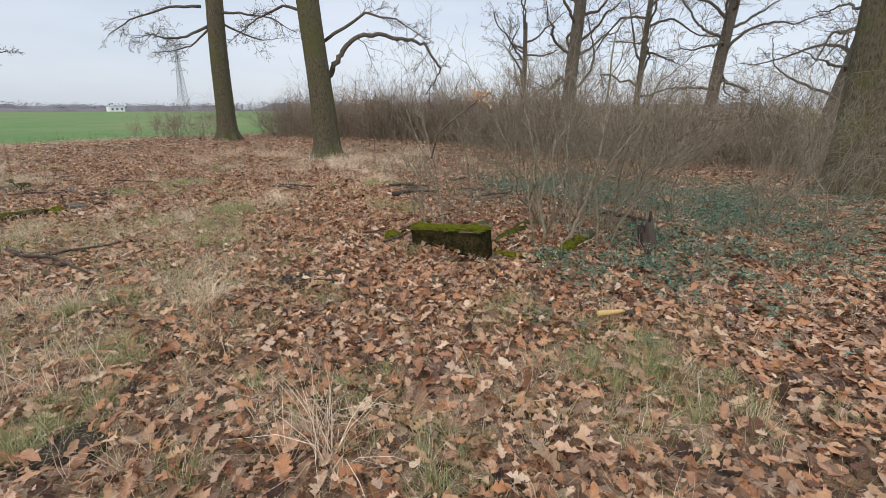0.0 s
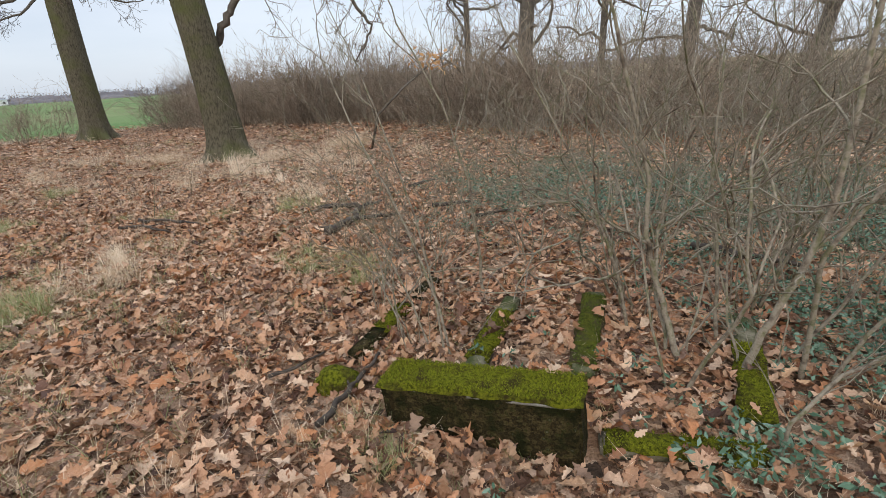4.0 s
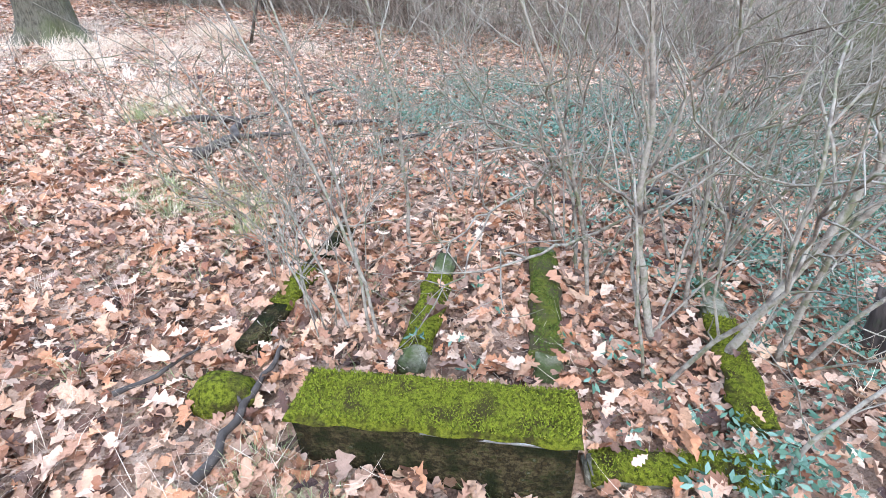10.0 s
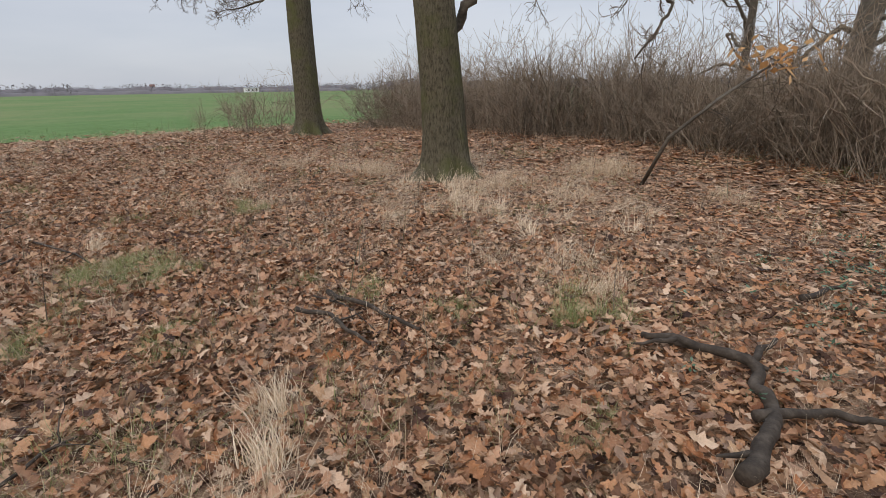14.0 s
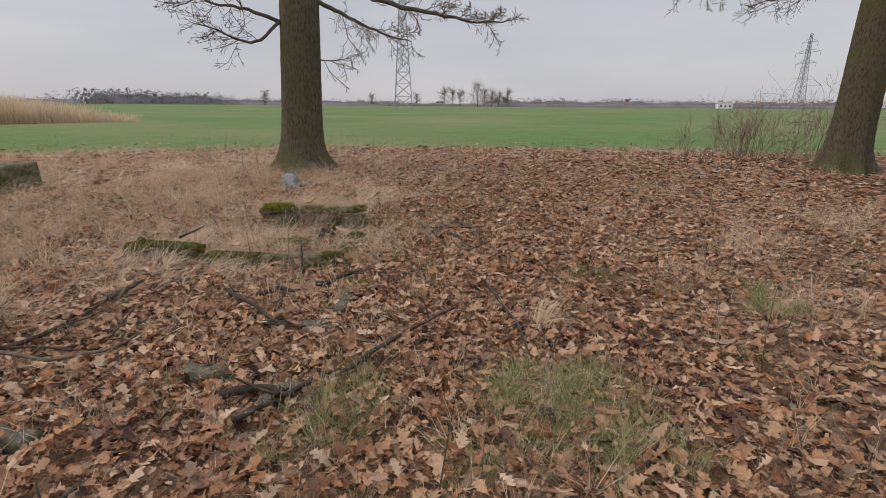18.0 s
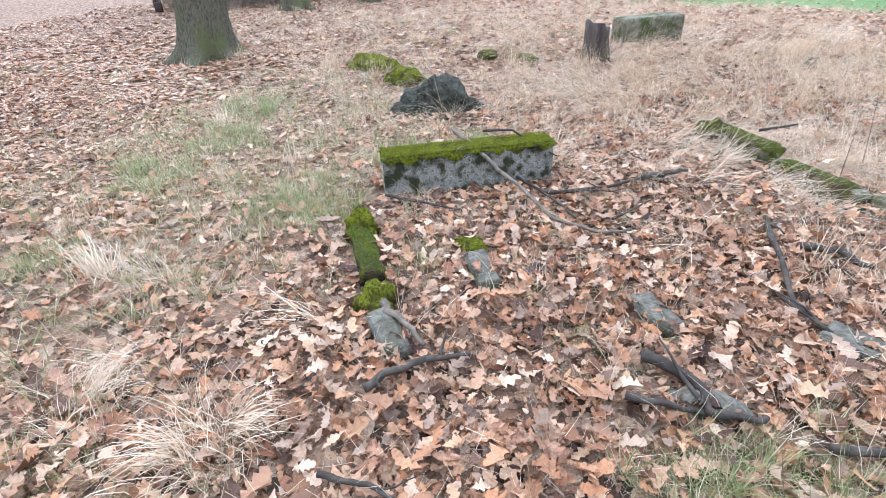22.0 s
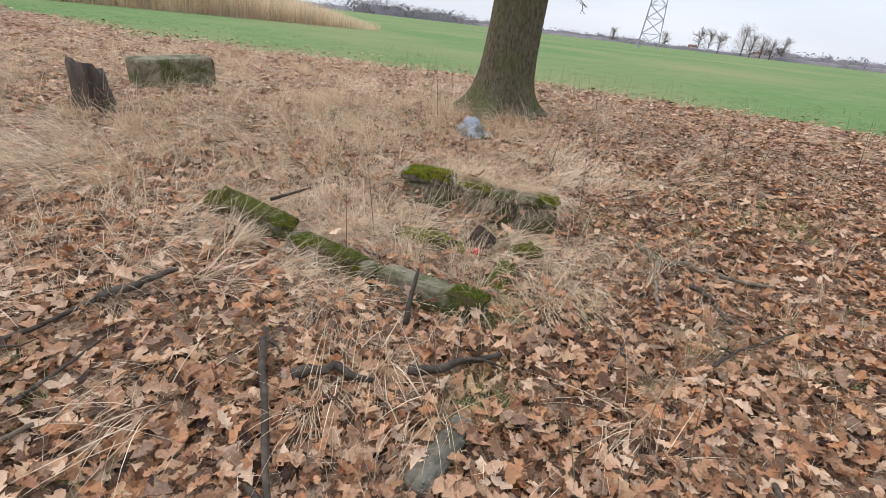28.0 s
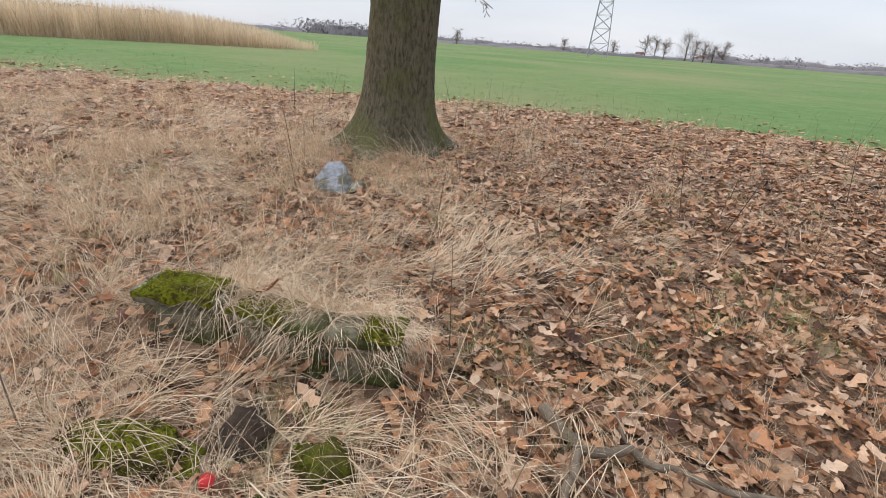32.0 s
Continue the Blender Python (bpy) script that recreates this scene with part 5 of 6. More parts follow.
def clear(x, y):
    ok = np.ones(len(x), bool)
    for a, b, half, off in BLOCKED:
        a, b = np.array(a), np.array(b)
        n = np.array([-(b - a)[1], (b - a)[0]]) / np.linalg.norm(b - a)
        ok &= far_from(np.array([a + n * off, b + n * off]), x, y) > half - 0.02
    for cx, cy, r in OPEN:
        ok &= (x - cx) ** 2 + (y - cy) ** 2 > r * r
    return ok


KERBS = [((0.26, 5.63), (0.75, 6.43), 0.06, 0.07), ((0.78, 5.39), (1.33, 6.33), 0.065, 0.07), ((1.39, 4.91), (2.0, 5.75), 0.06, 0.09), ((0.7, 5.0), (1.33, 4.77), 0.055, 0.06), ((-6.16, 6.64), (-5.76, 7.23), 0.075, 0.11), ((-6.47, 7.32), (-6.13, 7.72), 0.07, 0.045), ((-9.25, 8.0), (-8.02, 9.79), 0.075, 0.13), ((-9.72, 9.2), (-9.28, 10.5), 0.08, 0.24), ((-0.38, 5.98), (0.28, 6.98), 0.055, 0.03)]


def bank(x, y):
    """How far leaves are lifted where they drift against a kerb; and which of them lie on its top."""
    up, over = np.zeros(len(x)), np.zeros(len(x), bool)
    for a, b, half, tall in KERBS:
        d = far_from(np.array([a, b]), x, y)
        side = (d >= half) & (d < half + 0.2)
        up = np.where(side, np.maximum(up, tall * 0.5 * (1 - (d - half) / 0.2) ** 1.5 * (0.4 + 0.6 * patch(x, y, 4.0))), up)
        up = np.where(d < half, tall + 0.03, up)
        over |= d < half
    return up, over


def build_litter():
    rng = np.random.default_rng(51)
    fine = leaf_shapes(rng, [0, 0.13, 0.23, 0.33, 0.45, 0.56, 0.68, 0.79, 0.90, 1.0], [0.012, 0.06, 0.18, 0.10, 0.265, 0.14, 0.27, 0.15, 0.165, 0.05], 40)
    plain = leaf_shapes(rng, [0, 0.22, 0.34, 0.50, 0.62, 0.82, 1.0], [0.015, 0.18, 0.10, 0.28, 0.14, 0.22, 0.05], 24)
    rough = leaf_shapes(rng, [0, 0.4, 0.62, 1.0], [0.04, 0.29, 0.13, 0.12], 14, 0.8)
    coarse = leaf_shapes(rng, [0, 0.45, 1.0], [0.06, 0.3, 0.08], 10, 0.8)
    n = 1900000
    x, y = rng.uniform(-26, 16, n), rng.uniform(-12, 30, n)
    d = far_from(MIDDLE, x, y)
    want = np.select([d < 2.2, d < 4, d < 7, d < 11, d < 20], [640, 540, 480, 300, 100], 16) * (0.6 + 0.7 * patch(x, y, 1.0)) * (1 + 0.8 * mound(x, y, -10.5, 13.0, 3.2)) * (1 - 0.5 * dry_zone(x, y)) * (1 - 0.45 * sward(x, y)) * (1 - 0.5 * vinca_zone(x, y)) * (1 - 0.6 * mat_zone(x, y))
    keep = (rng.random(n) * (n / (42 * 42)) < want) & ~in_field(x + np.abs(rng.normal(0, 1.2, n)) - 0.4, y) & clear(x, y)
    x, y, d = x[keep], y[keep], d[keep]
    up, over = bank(x, y)
    stays = ~over | (rng.random(len(x)) < 0.05)
    x, y, d, up = x[stays], y[stays], d[stays], up[stays]
    P = np.stack([x, y, height(x, y) + rng.uniform(0.002, 0.062, len(x)) * np.clip(1.25 - d / 8, 0.45, 1) + up], -1)
    yaw, size = rng.uniform(0, 6.28, len(x)), np.clip(0.078 * np.exp(rng.normal(0, 0.36, len(x))), 0.026, 0.14)
    for (shapes, faces), lo, hi, grow, tip in ((fine, 0, 1.7, 1.0, 0.36), (plain, 1.7, 4.2, 1.0, 0.27), (rough, 4.2, 7, 0.95, 0.14), (coarse, 7, 99, 1.1, 0.1)):
        m = (d >= lo) & (d < hi)
        ob = place("leaf_litter", scatter(shapes, faces, P[m], yaw[m], size[m] * grow, rng, tip), M_OAK)
        tagged(ob, "thick litter of brown fallen oak leaves on the ground", "leaves", kind="stuff")
    # crumbled bits of older leaves between them
    n = 200000
    k = rng.integers(0, len(MIDDLE) - 1, n)
    t = rng.random(n)[:, None]
    q = MIDDLE[k] * (1 - t) + MIDDLE[k + 1] * t + rng.normal(0, 1.7, (n, 2))
    q = q[clear(q[:, 0], q[:, 1]) & (rng.random(n) < 0.18)]
    bits = leaf_shapes(rng, [0, 0.5, 1], [0.22, 0.34, 0.12], 12)
    Q = np.stack([q[:, 0], q[:, 1], height(q[:, 0], q[:, 1]) + rng.uniform(0.004, 0.035, len(q))], -1)
    tagged(place("leaf_crumbs", scatter(*bits, Q, rng.uniform(0, 6.28, len(q)), rng.uniform(0.018, 0.05, len(q)), rng, 0.5), M_OAK), "crumbled bits of old brown leaves", "leaves", kind="stuff")
    # the leaves on top along the way, each one by itself
    group = thing("leaf_layer", (0, 0, 0), "loose top layer of curled brown oak leaves", "leaves")
    meshes = []
    for v in fine[0]:
        s = Shape()
        s.add(v, fine[1])
        meshes.append(s.mesh("leaf", M_OAKTOP))
    made = 0
    while made < 300:
        a = MIDDLE[rng.integers(0, len(MIDDLE))] + rng.normal(0, 1.3, 2)
        if not clear(a[:1], a[1:])[0]:
            continue
        ob = new("leaf", meshes[made % len(meshes)])
        ob.parent = group
        k = rng.uniform(0.09, 0.14)
        ob.matrix_basis = pose(a[0], a[1], h(*a) + rng.uniform(0.05, 0.075), rng.normal(0, 16), rng.normal(0, 16), rng.uniform(0, 360)) @ Matrix.Scale(k, 4)
        made += 1


build_litter()


def blade_shapes(rng, kinds, segs=3, droop=0.6, width=0.02, lie=0.0):
    """Grass blades of unit length that arch over."""
    out = []
    for _ in range(kinds):
        t = np.linspace(0, 1, segs + 1)
        b = droop * rng.uniform(0.3, 1.5)
        ang = lie * rng.uniform(0.6, 1.3) + b * t * 1.6
        step = np.diff(t, prepend=0)
        X, Z = np.cumsum(np.sin(ang) * step), np.cumsum(np.cos(ang) * step)
        w = width * (1 - 0.92 * t) * rng.uniform(0.7, 1.3)
        out.append(np.concatenate([np.stack([X, -w, Z], -1), np.stack([X, w, Z], -1)]))
    k = segs + 1
    return np.array(out), np.array([(i, i + 1, k + i + 1, k + i) for i in range(segs)])


def tufts(x, y, blades, length, spread, rng, lean=None):
    """Roots, turns and lengths of the blades of many tufts."""
    n = len(x)
    i = np.repeat(np.arange(n), blades)
    r, a = np.abs(rng.normal(0, 1, len(i))) * spread[i], rng.uniform(0, 6.28, len(i))
    px, py = x[i] + r * np.cos(a), y[i] + r * np.sin(a)
    yaw = a + rng.normal(0, 0.7, len(i))
    if lean is not None:
        yaw = np.where(rng.random(len(i)) < 0.9, lean[i] + rng.normal(0, 0.42, len(i)), yaw)
    P = np.stack([px, py, height(px, py)], -1)
    return P, yaw, length[i] * rng.uniform(0.45, 1.15, len(i))


# clumps of taller straw and of green turf: x, y, reach, height
STRAW_A = [(-3.11, 3.46, 0.4, 0.35), (-2.27, 2.5, 0.3, 0.35), (-1.98, 3.78, 0.2, 0.25), (-0.53, 1.88, 0.18, 0.45), (-2.61, 7.85, 0.35, 0.3), (2.15, 3.54, 0.25, 0.2), (-8.6, 10.09, 0.5, 0.3), (-2.98, 16.06, 0.6, 0.35), (-0.39, 15.37, 0.6, 0.35), (-1.94, 3.81, 0.2, 0.35), (-2.45, 7.85, 0.25, 0.3), (-3.62, 6.71, 0.25, 0.25), (-2.72, 8.51, 0.18, 0.3), (-2.56, 7.83, 0.2, 0.35), (-2.08, 8.25, 0.15, 0.25), (-0.97, 10.42, 0.22, 0.4), (-1.98, 14.44, 0.4, 0.4), (-0.59, 15.3, 0.4, 0.45), (1.02, 13.8, 0.3, 0.35), (-4.4, 15.14, 0.4, 0.3)]
STRAW_B = [(-2.32, 12.88, 0.3, 0.3), (-4.15, 10.24, 0.15, 0.2), (-4.93, 15.02, 0.5, 0.3), (-4.31, 14.85, 0.4, 0.35), (-6.3, 13.89, 0.3, 0.25), (-3.31, 12.02, 0.3, 0.2), (-3.1, 12.01, 0.12, 0.3), (-5.02, 5.94, 0.16, 0.28), (-4.7, 7.45, 0.16, 0.3), (-4.51, 6.79, 0.15, 0.22), (-6.17, 7.83, 0.2, 0.2), (-7.82, 9.01, 0.3, 0.2), (-6.85, 6.12, 0.12, 0.2), (-6.07, 8.16, 0.2, 0.15), (-10.92, 8.65, 0.5, 0.35), (-10.0, 6.4, 0.4, 0.25), (-8.19, 8.96, 0.2, 0.25), (-11.35, 13.03, 0.35, 0.25), (-7.61, 9.0, 0.2, 0.12), (-9.25, 9.26, 0.3, 0.3)]
TURF_A = [(-2.02, 2.75, 0.25, 0.15), (1.12, 2.53, 0.3, 0.14), (0.16, 1.79, 0.25, 0.14), (-2.78, 6.45, 0.35, 0.15), (-0.4, 2.39, 0.25, 0.12), (1.47, 2.28, 0.3, 0.12), (-0.35, 5.23, 0.2, 0.12), (0.65, 3.38, 0.25, 0.15), (-4.84, 9.91, 0.3, 0.15), (-1.21, 8.73, 0.18, 0.12), (-0.65, 7.68, 0.3, 0.15), (-3.06, 7.34, 0.35, 0.2), (-3.87, 9.15, 0.3, 0.12), (-5.25, 9.93, 0.28, 0.16), (-3.49, 10.27, 0.12, 0.1), (-4.84, 8.8, 0.25, 0.15), (-5.37, 10.34, 0.2, 0.15), (-4.98, 9.33, 0.2, 0.12), (-4.82, 5.43, 0.25, 0.14), (-6.66, 4.22, 0.4, 0.16)]
TURF_B = [(-6.53, 5.81, 0.3, 0.16), (-7.57, 3.42, 0.4, 0.15), (-5.56, 8.91, 0.25, 0.14), (-5.81, 4.44, 0.4, 0.15), (-4.26, 7.0, 0.2, 0.12), (-6.03, 5.94, 0.3, 0.15), (-5.98, 9.08, 0.2, 0.14), (-8.97, 10.05, 0.25, 0.12), (-9.31, 10.99, 0.3, 0.1), (-9.22, 11.63, 0.3, 0.08), (-7.84, 11.01, 0.15, 0.08), (-7.4, 9.61, 0.2, 0.15), (-7.58, 11.49, 0.2, 0.1), (-8.05, 9.95, 0.15, 0.15), (-9.65, 12.69, 0.4, 0.1)]

STRAW_C = [(-8.9, 9.25, 0.35, 0.3), (-9.2, 8.85, 0.35, 0.3), (-8.75, 8.95, 0.3, 0.25), (-9.65, 8.95, 0.4, 0.3), (-9.75, 9.9, 0.4, 0.3), (-9.6, 10.4, 0.3, 0.3), (-8.85, 9.7, 0.25, 0.22), (-1.68, 10.97, 0.3, 0.3), (-1.22, 11.0, 0.3, 0.35), (-1.05, 13.57, 0.4, 0.35), (-2.42, 13.82, 0.4, 0.3), (-3.27, 12.36, 0.25, 0.3), (-1.43, 10.24, 0.25, 0.25), (-6.14, 10.68, 0.25, 0.22), (-6.28, 13.67, 0.4, 0.3), (-6.16, 12.41, 0.3, 0.25), (-5.17, 12.84, 0.35, 0.28), (-6.24, 15.52, 0.5, 0.3), (-3.56, 5.88, 0.35, 0.25), (-2.16, 4.27, 0.3, 0.25), (-4.97, 9.92, 0.3, 0.2)]
TURF_C = [(-7.3, 5.9, 0.35, 0.16), (-6.2, 6.2, 0.3, 0.16), (-7.9, 6.2, 0.3, 0.14), (1.3, 2.9, 0.3, 0.14), (-1.9, 2.1, 0.3, 0.15), (-2.6, 3.6, 0.3, 0.15), (-0.9, 7.9, 0.25, 0.16), (-0.35, 7.3, 0.25, 0.16), (-2.82, 10.1, 0.25, 0.15), (-2.12, 9.77, 0.2, 0.15), (-1.08, 10.01, 0.35, 0.18), (-4.81, 10.24, 0.3, 0.15), (-5.39, 12.49, 0.3, 0.15), (-6.6, 11.68, 0.2, 0.14), (-5.28, 10.07, 0.35, 0.18), (-5.2, 10.49, 0.25, 0.15), (-3.68, 6.71, 0.3, 0.14), (-2.55, 5.57, 0.3, 0.13), (-1.43, 4.89, 0.25, 0.12), (-0.87, 3.81, 0.2, 0.14), (-5.7, 9.1, 0.2, 0.18)]

TUSSOCK = [(-4.72, 6.72, 0.26), (-4.81, 7.43, 0.30), (-4.95, 5.82, 0.34), (-5.04, 5.00, 0.26), (-4.55, 6.82, 0.30), (-4.67, 7.41, 0.34), (-6.97, 4.29, 0.26), (-6.99, 3.61, 0.30), (-9.60, 2.47, 0.34), (-9.37, 8.64, 0.26), (-8.88, 8.78, 0.30), (-9.79, 8.21, 0.34), (-8.68, 9.39, 0.26), (-10.62, 8.94, 0.30), (-2.57, 8.17, 0.34), (-1.82, 3.58, 0.26), (-1.80, 3.72, 0.30), (-3.26, 6.50, 0.34), (-5.33, 10.15, 0.26), (-6.07, 10.68, 0.30), (-6.45, 14.02, 0.34), (-6.38, 15.32, 0.26), (-2.78, 8.60, 0.30), (-2.48, 7.80, 0.34), (-1.04, 10.31, 0.26)]


def build_grass():
    rng = np.random.default_rng(61)
    swathe, wisp = blade_shapes(rng, 16, 4, 0.75, 0.0056, 0.75), blade_shapes(rng, 12, 3, 0.85, 0.005)
    short, green = blade_shapes(rng, 12, 2, 0.6, 0.0062), blade_shapes(rng, 10, 2, 0.6, 0.012)

    def spots(n, weight, lo=(-22, -8), hi=(10, 24)):
        x, y = rng.uniform(lo[0], hi[0], n), rng.uniform(lo[1], hi[1], n)
        ok = (rng.random(n) < weight(x, y)) & ~in_field(x, y) & clear(x, y)
        return x[ok], y[ok]

    x, y = spots(17000, lambda x, y: dry_zone(x, y) * np.where(far_from(MIDDLE, x, y) < 6, 1.0, 0.42), (-22, -6), (0, 22))
    P, yaw, L = tufts(x, y, 52, rng.uniform(0.26, 0.5, len(x)) * np.where(far_from(EDGE, x, y) < 3, 0.7, 1.0), np.full(len(x), 0.07), rng, lean=0.5 + 1.1 * np.sin(x * 1.3 + y * 0.8) + 0.5 * np.sin(y * 3.1 - x * 2.3))
    tagged(place("long_dry_grass", scatter(*swathe, P, yaw, L, rng, 0.26), M_DRY), "long bleached dry grass bent over in swathes", "grass", kind="stuff")
    x, y = spots(15000, lambda x, y: (0.10 + 0.34 * np.clip(far_from(MIDDLE, x, y) / 4 - 0.6, 0, 1) + 0.35 * (patch(x, y, 0.9, 3.0) > 0.54)) * np.where(far_from(MIDDLE, x, y) < 5, 1.0, 0.6) + 1.3 * sward(x, y))
    P, yaw, L = tufts(x, y, 24, rng.uniform(0.10, 0.28, len(x)), rng.uniform(0.03, 0.08, len(x)), rng)
    tagged(place("dry_grass_tufts", scatter(*short, P, yaw, L, rng, 0.3), M_DRY), "scattered tufts of dry straw-coloured grass", "grass", kind="stuff")
    x, y = spots(7000, lambda x, y: 0.05 + 0.6 * (patch(x, y, 1.2, 9.0) > 0.57) + 0.75 * mound(x, y, -5.9, 5.2, 1.3), (-14, -3), (6, 18))
    P, yaw, L = tufts(x, y, 26, rng.uniform(0.06, 0.17, len(x)), rng.uniform(0.04, 0.1, len(x)), rng)
    tagged(place("green_grass_tufts", scatter(*green, P, yaw, L, rng, 0.4), M_GREEN), "low tufts of green and yellowing grass between leaves", "grass", kind="stuff")
    for name, clumps, kind, mat, many, label in (("straw_clumps", STRAW_A + STRAW_B + STRAW_C, wisp, M_DRY, 15, "clumps of tall dry straw-coloured grass"), ("turf_clumps", TURF_A + TURF_B + TURF_C, green, M_GREEN, 64, "clumps of fresh green and yellowing grass")):
        c = np.array(clumps)
        i = np.repeat(np.arange(len(c)), np.clip((c[:, 2] ** 2 * 220).astype(int), 8, 60))
        a, r = rng.uniform(0, 6.28, len(i)), np.sqrt(rng.random(len(i))) * c[i, 2]
        x, y = c[i, 0] + r * np.cos(a), c[i, 1] + r * np.sin(a)
        P, yaw, L = tufts(x, y, many, c[i, 3] * rng.uniform(0.6, 1.2, len(i)), np.full(len(i), 0.05), rng)
        tagged(place(name, scatter(*kind, P, yaw, L, rng, 0.3), mat), label, "grass", kind="stuff")
    x, y = spots(14000, lambda x, y: mat_zone(x, y) * (0.35 + 0.8 * patch(x, y, 2.1, 5.0)), (-11, 0), (4, 12))
    P, yaw, L = tufts(x, y, 26, rng.uniform(0.08, 0.22, len(x)), rng.uniform(0.04, 0.09, len(x)), rng)
    half = rng.random(len(P)) < 0.52
    tagged(place("grass_mat", scatter(*green, P[half], yaw[half], L[half], rng, 0.45), M_GREEN), "mat of fine low green grass between leaves", "grass", kind="stuff")
    tagged(place("grass_mat", scatter(*wisp, P[~half], yaw[~half], L[~half] * 1.2, rng, 0.5), M_DRY), "bleached blades in a mat of low grass", "grass", kind="stuff")
    # arching tussocks
    c = np.array(TUSSOCK)
    P, yaw, L = tufts(c[:, 0], c[:, 1], 130, c[:, 2], np.full(len(c), 0.07), rng, lean=np.arange(len(c)) * 2.4)
    tagged(place("grass_tussocks", scatter(*blade_shapes(rng, 14, 4, 1.2, 0.0075), P, yaw, L, rng, 0.25), M_DRY), "arching pale tussocks of dry grass", "grass", kind="stuff")
    # grass hanging over the grave border, and dead stalks of weeds
    t = rng.random(190)
    x, y = -9.64 + 0.36 * t + rng.normal(-0.10, 0.08, 190), 9.62 + 0.85 * t + rng.normal(0, 0.06, 190)
    P, yaw, L = tufts(x, y, 15, rng.uniform(0.2, 0.4, 190), np.full(190, 0.06), rng, lean=0.1 + 0.6 * np.sin(t * 9))
    P[:, 2] += 0.2
    tagged(place("overhanging_grass", scatter(*blade_shapes(rng, 14, 5, 1.0, 0.0062, 0.8), P, yaw, L, rng, 0.3), M_DRY), "dry grass hanging over a stone grave border", "grass", kind="stuff")
    n = 900
    x, y = rng.uniform(-18, 4, n), rng.uniform(9, 22, n)
    ok = ~in_field(x - 0.5, y)
    x, y = x[ok], y[ok]
    stalks = blade_shapes(rng, 8, 3, 0.18, 0.006)
    P = np.stack([x, y, height(x, y)], -1)
    tagged(place("weed_stalks", scatter(*stalks, P, rng.uniform(0, 6.28, len(x)), rng.uniform(0.25, 0.75, len(x)), rng, 0.15), M_TWIG), "thin dead upright weed stalks among the leaves", "weeds", kind="stuff")
    # single straws lying over the leaves
    n = 22000
    k = rng.integers(0, len(MIDDLE), n)
    x, y = MIDDLE[k, 0] + rng.normal(0, 3.2, n), MIDDLE[k, 1] + rng.normal(0, 3.2, n)
    ok = clear(x, y)
    x, y = x[ok], y[ok]
    flat = blade_shapes(rng, 10, 3, 0.5, 0.0042)
    lying = flat[0][..., [2, 1, 0]] * (1, 1, 0.5)
    P = np.stack([x, y, height(x, y) + rng.uniform(0.03, 0.08, len(x))], -1)
    tagged(place("loose_straw", scatter(lying, flat[1], P, rng.uniform(0, 6.28, len(x)), rng.uniform(0.06, 0.22, len(x)), rng, 0.2), M_DRY), "single dry straws lying over the leaves", "grass", kind="stuff")
    # winter crop along the near side of the field
    x, y = rng.uniform(-46, -8, 30000), rng.uniform(-18, 34, 30000)
    ok = in_field(x, y) & (rng.random(30000) < np.clip(1.2 - (np.interp(y, EDGE[:, 1], EDGE[:, 0]) - x) / 9, 0.0, 1))
    x, y = x[ok], y[ok]
    P, yaw, L = tufts(x, y, 4, rng.uniform(0.05, 0.11, len(x)), np.full(len(x), 0.05), rng)
    tagged(place("crop_seedlings", scatter(*blade_shapes(rng, 8, 1, 0.6, 0.05), P, yaw, L, rng, 0.3), M_CROP), "young green winter cereal in the field", "crop", kind="stuff")


build_grass()


def build_vinca():
    rng = np.random.default_rng(71)
    shapes, faces = leaf_shapes(rng, [0, 0.5, 1], [0.04, 0.25, 0.05], 8, 0.7)
    x, y = rng.uniform(-1, 9, 38000), rng.uniform(2.5, 12, 38000)
    ok = (rng.random(38000) < vinca_zone(x, y) * np.clip(1.9 * patch(x, y, 2.2, 2.0) - 0.42, 0.04, 1)) & clear(x, y)
    x, y = x[ok], y[ok]
    n = 7
    i = np.repeat(np.arange(len(x)), n)
    a = np.tile(np.arange(n) * 2.4, len(x)) + rng.uniform(0, 6.28, len(x))[i]
    r = rng.uniform(0.015, 0.05, len(i))
    P = np.stack([x[i] + r * np.cos(a), y[i] + r * np.sin(a), height(x[i], y[i]) + rng.uniform(0.04, 0.13, len(x))[i] + rng.uniform(-0.02, 0.03, len(i))], -1)
    tagged(place("periwinkle", scatter(shapes, faces, P, a, rng.uniform(0.024, 0.045, len(i)), rng, 0.45), M_VINCA), "carpet of dark green periwinkle leaves among fallen leaves", "ground cover", kind="stuff")


build_vinca()


# ---- the distance ----
def build_reeds():
    rng = np.random.default_rng(81)
    n = 26000
    u, back = rng.random(n), rng.random(n) ** 2 * 45
    x, y = np.interp(u, [0, 0.5, 1], [-29, -34, -43]) - back, np.interp(u, [0, 0.5, 1], [-26, -9, 7]) - back * 0.2
    P = np.stack([x, y, height(x, y)], -1)
    tagged(place("reed_bed", scatter(*blade_shapes(rng, 8, 2, 0.25, 0.022), P, rng.uniform(0, 6.28, n), rng.uniform(1.0, 2.1, n) * np.clip(1.15 - u ** 6, 0.3, 1), rng, 0.1), M_REED), "tall dry straw-coloured reed bed beyond the field", "reeds", kind="stuff")
    n = 9000
    x, back = rng.uniform(1, 34, n), rng.random(n) * 14
    y = np.interp(x, BACK[:, 0], BACK[:, 1]) + 2 + back
    P = np.stack([x, y, height(x, y)], -1)
    tagged(place("tall_meadow_grass", scatter(*blade_shapes(rng, 8, 2, 0.35, 0.014), P, rng.uniform(0, 6.28, n), rng.uniform(0.7, 1.6, n), rng, 0.15), M_REED), "tall pale dry grass in the meadow behind the hedge", "grass", kind="stuff")


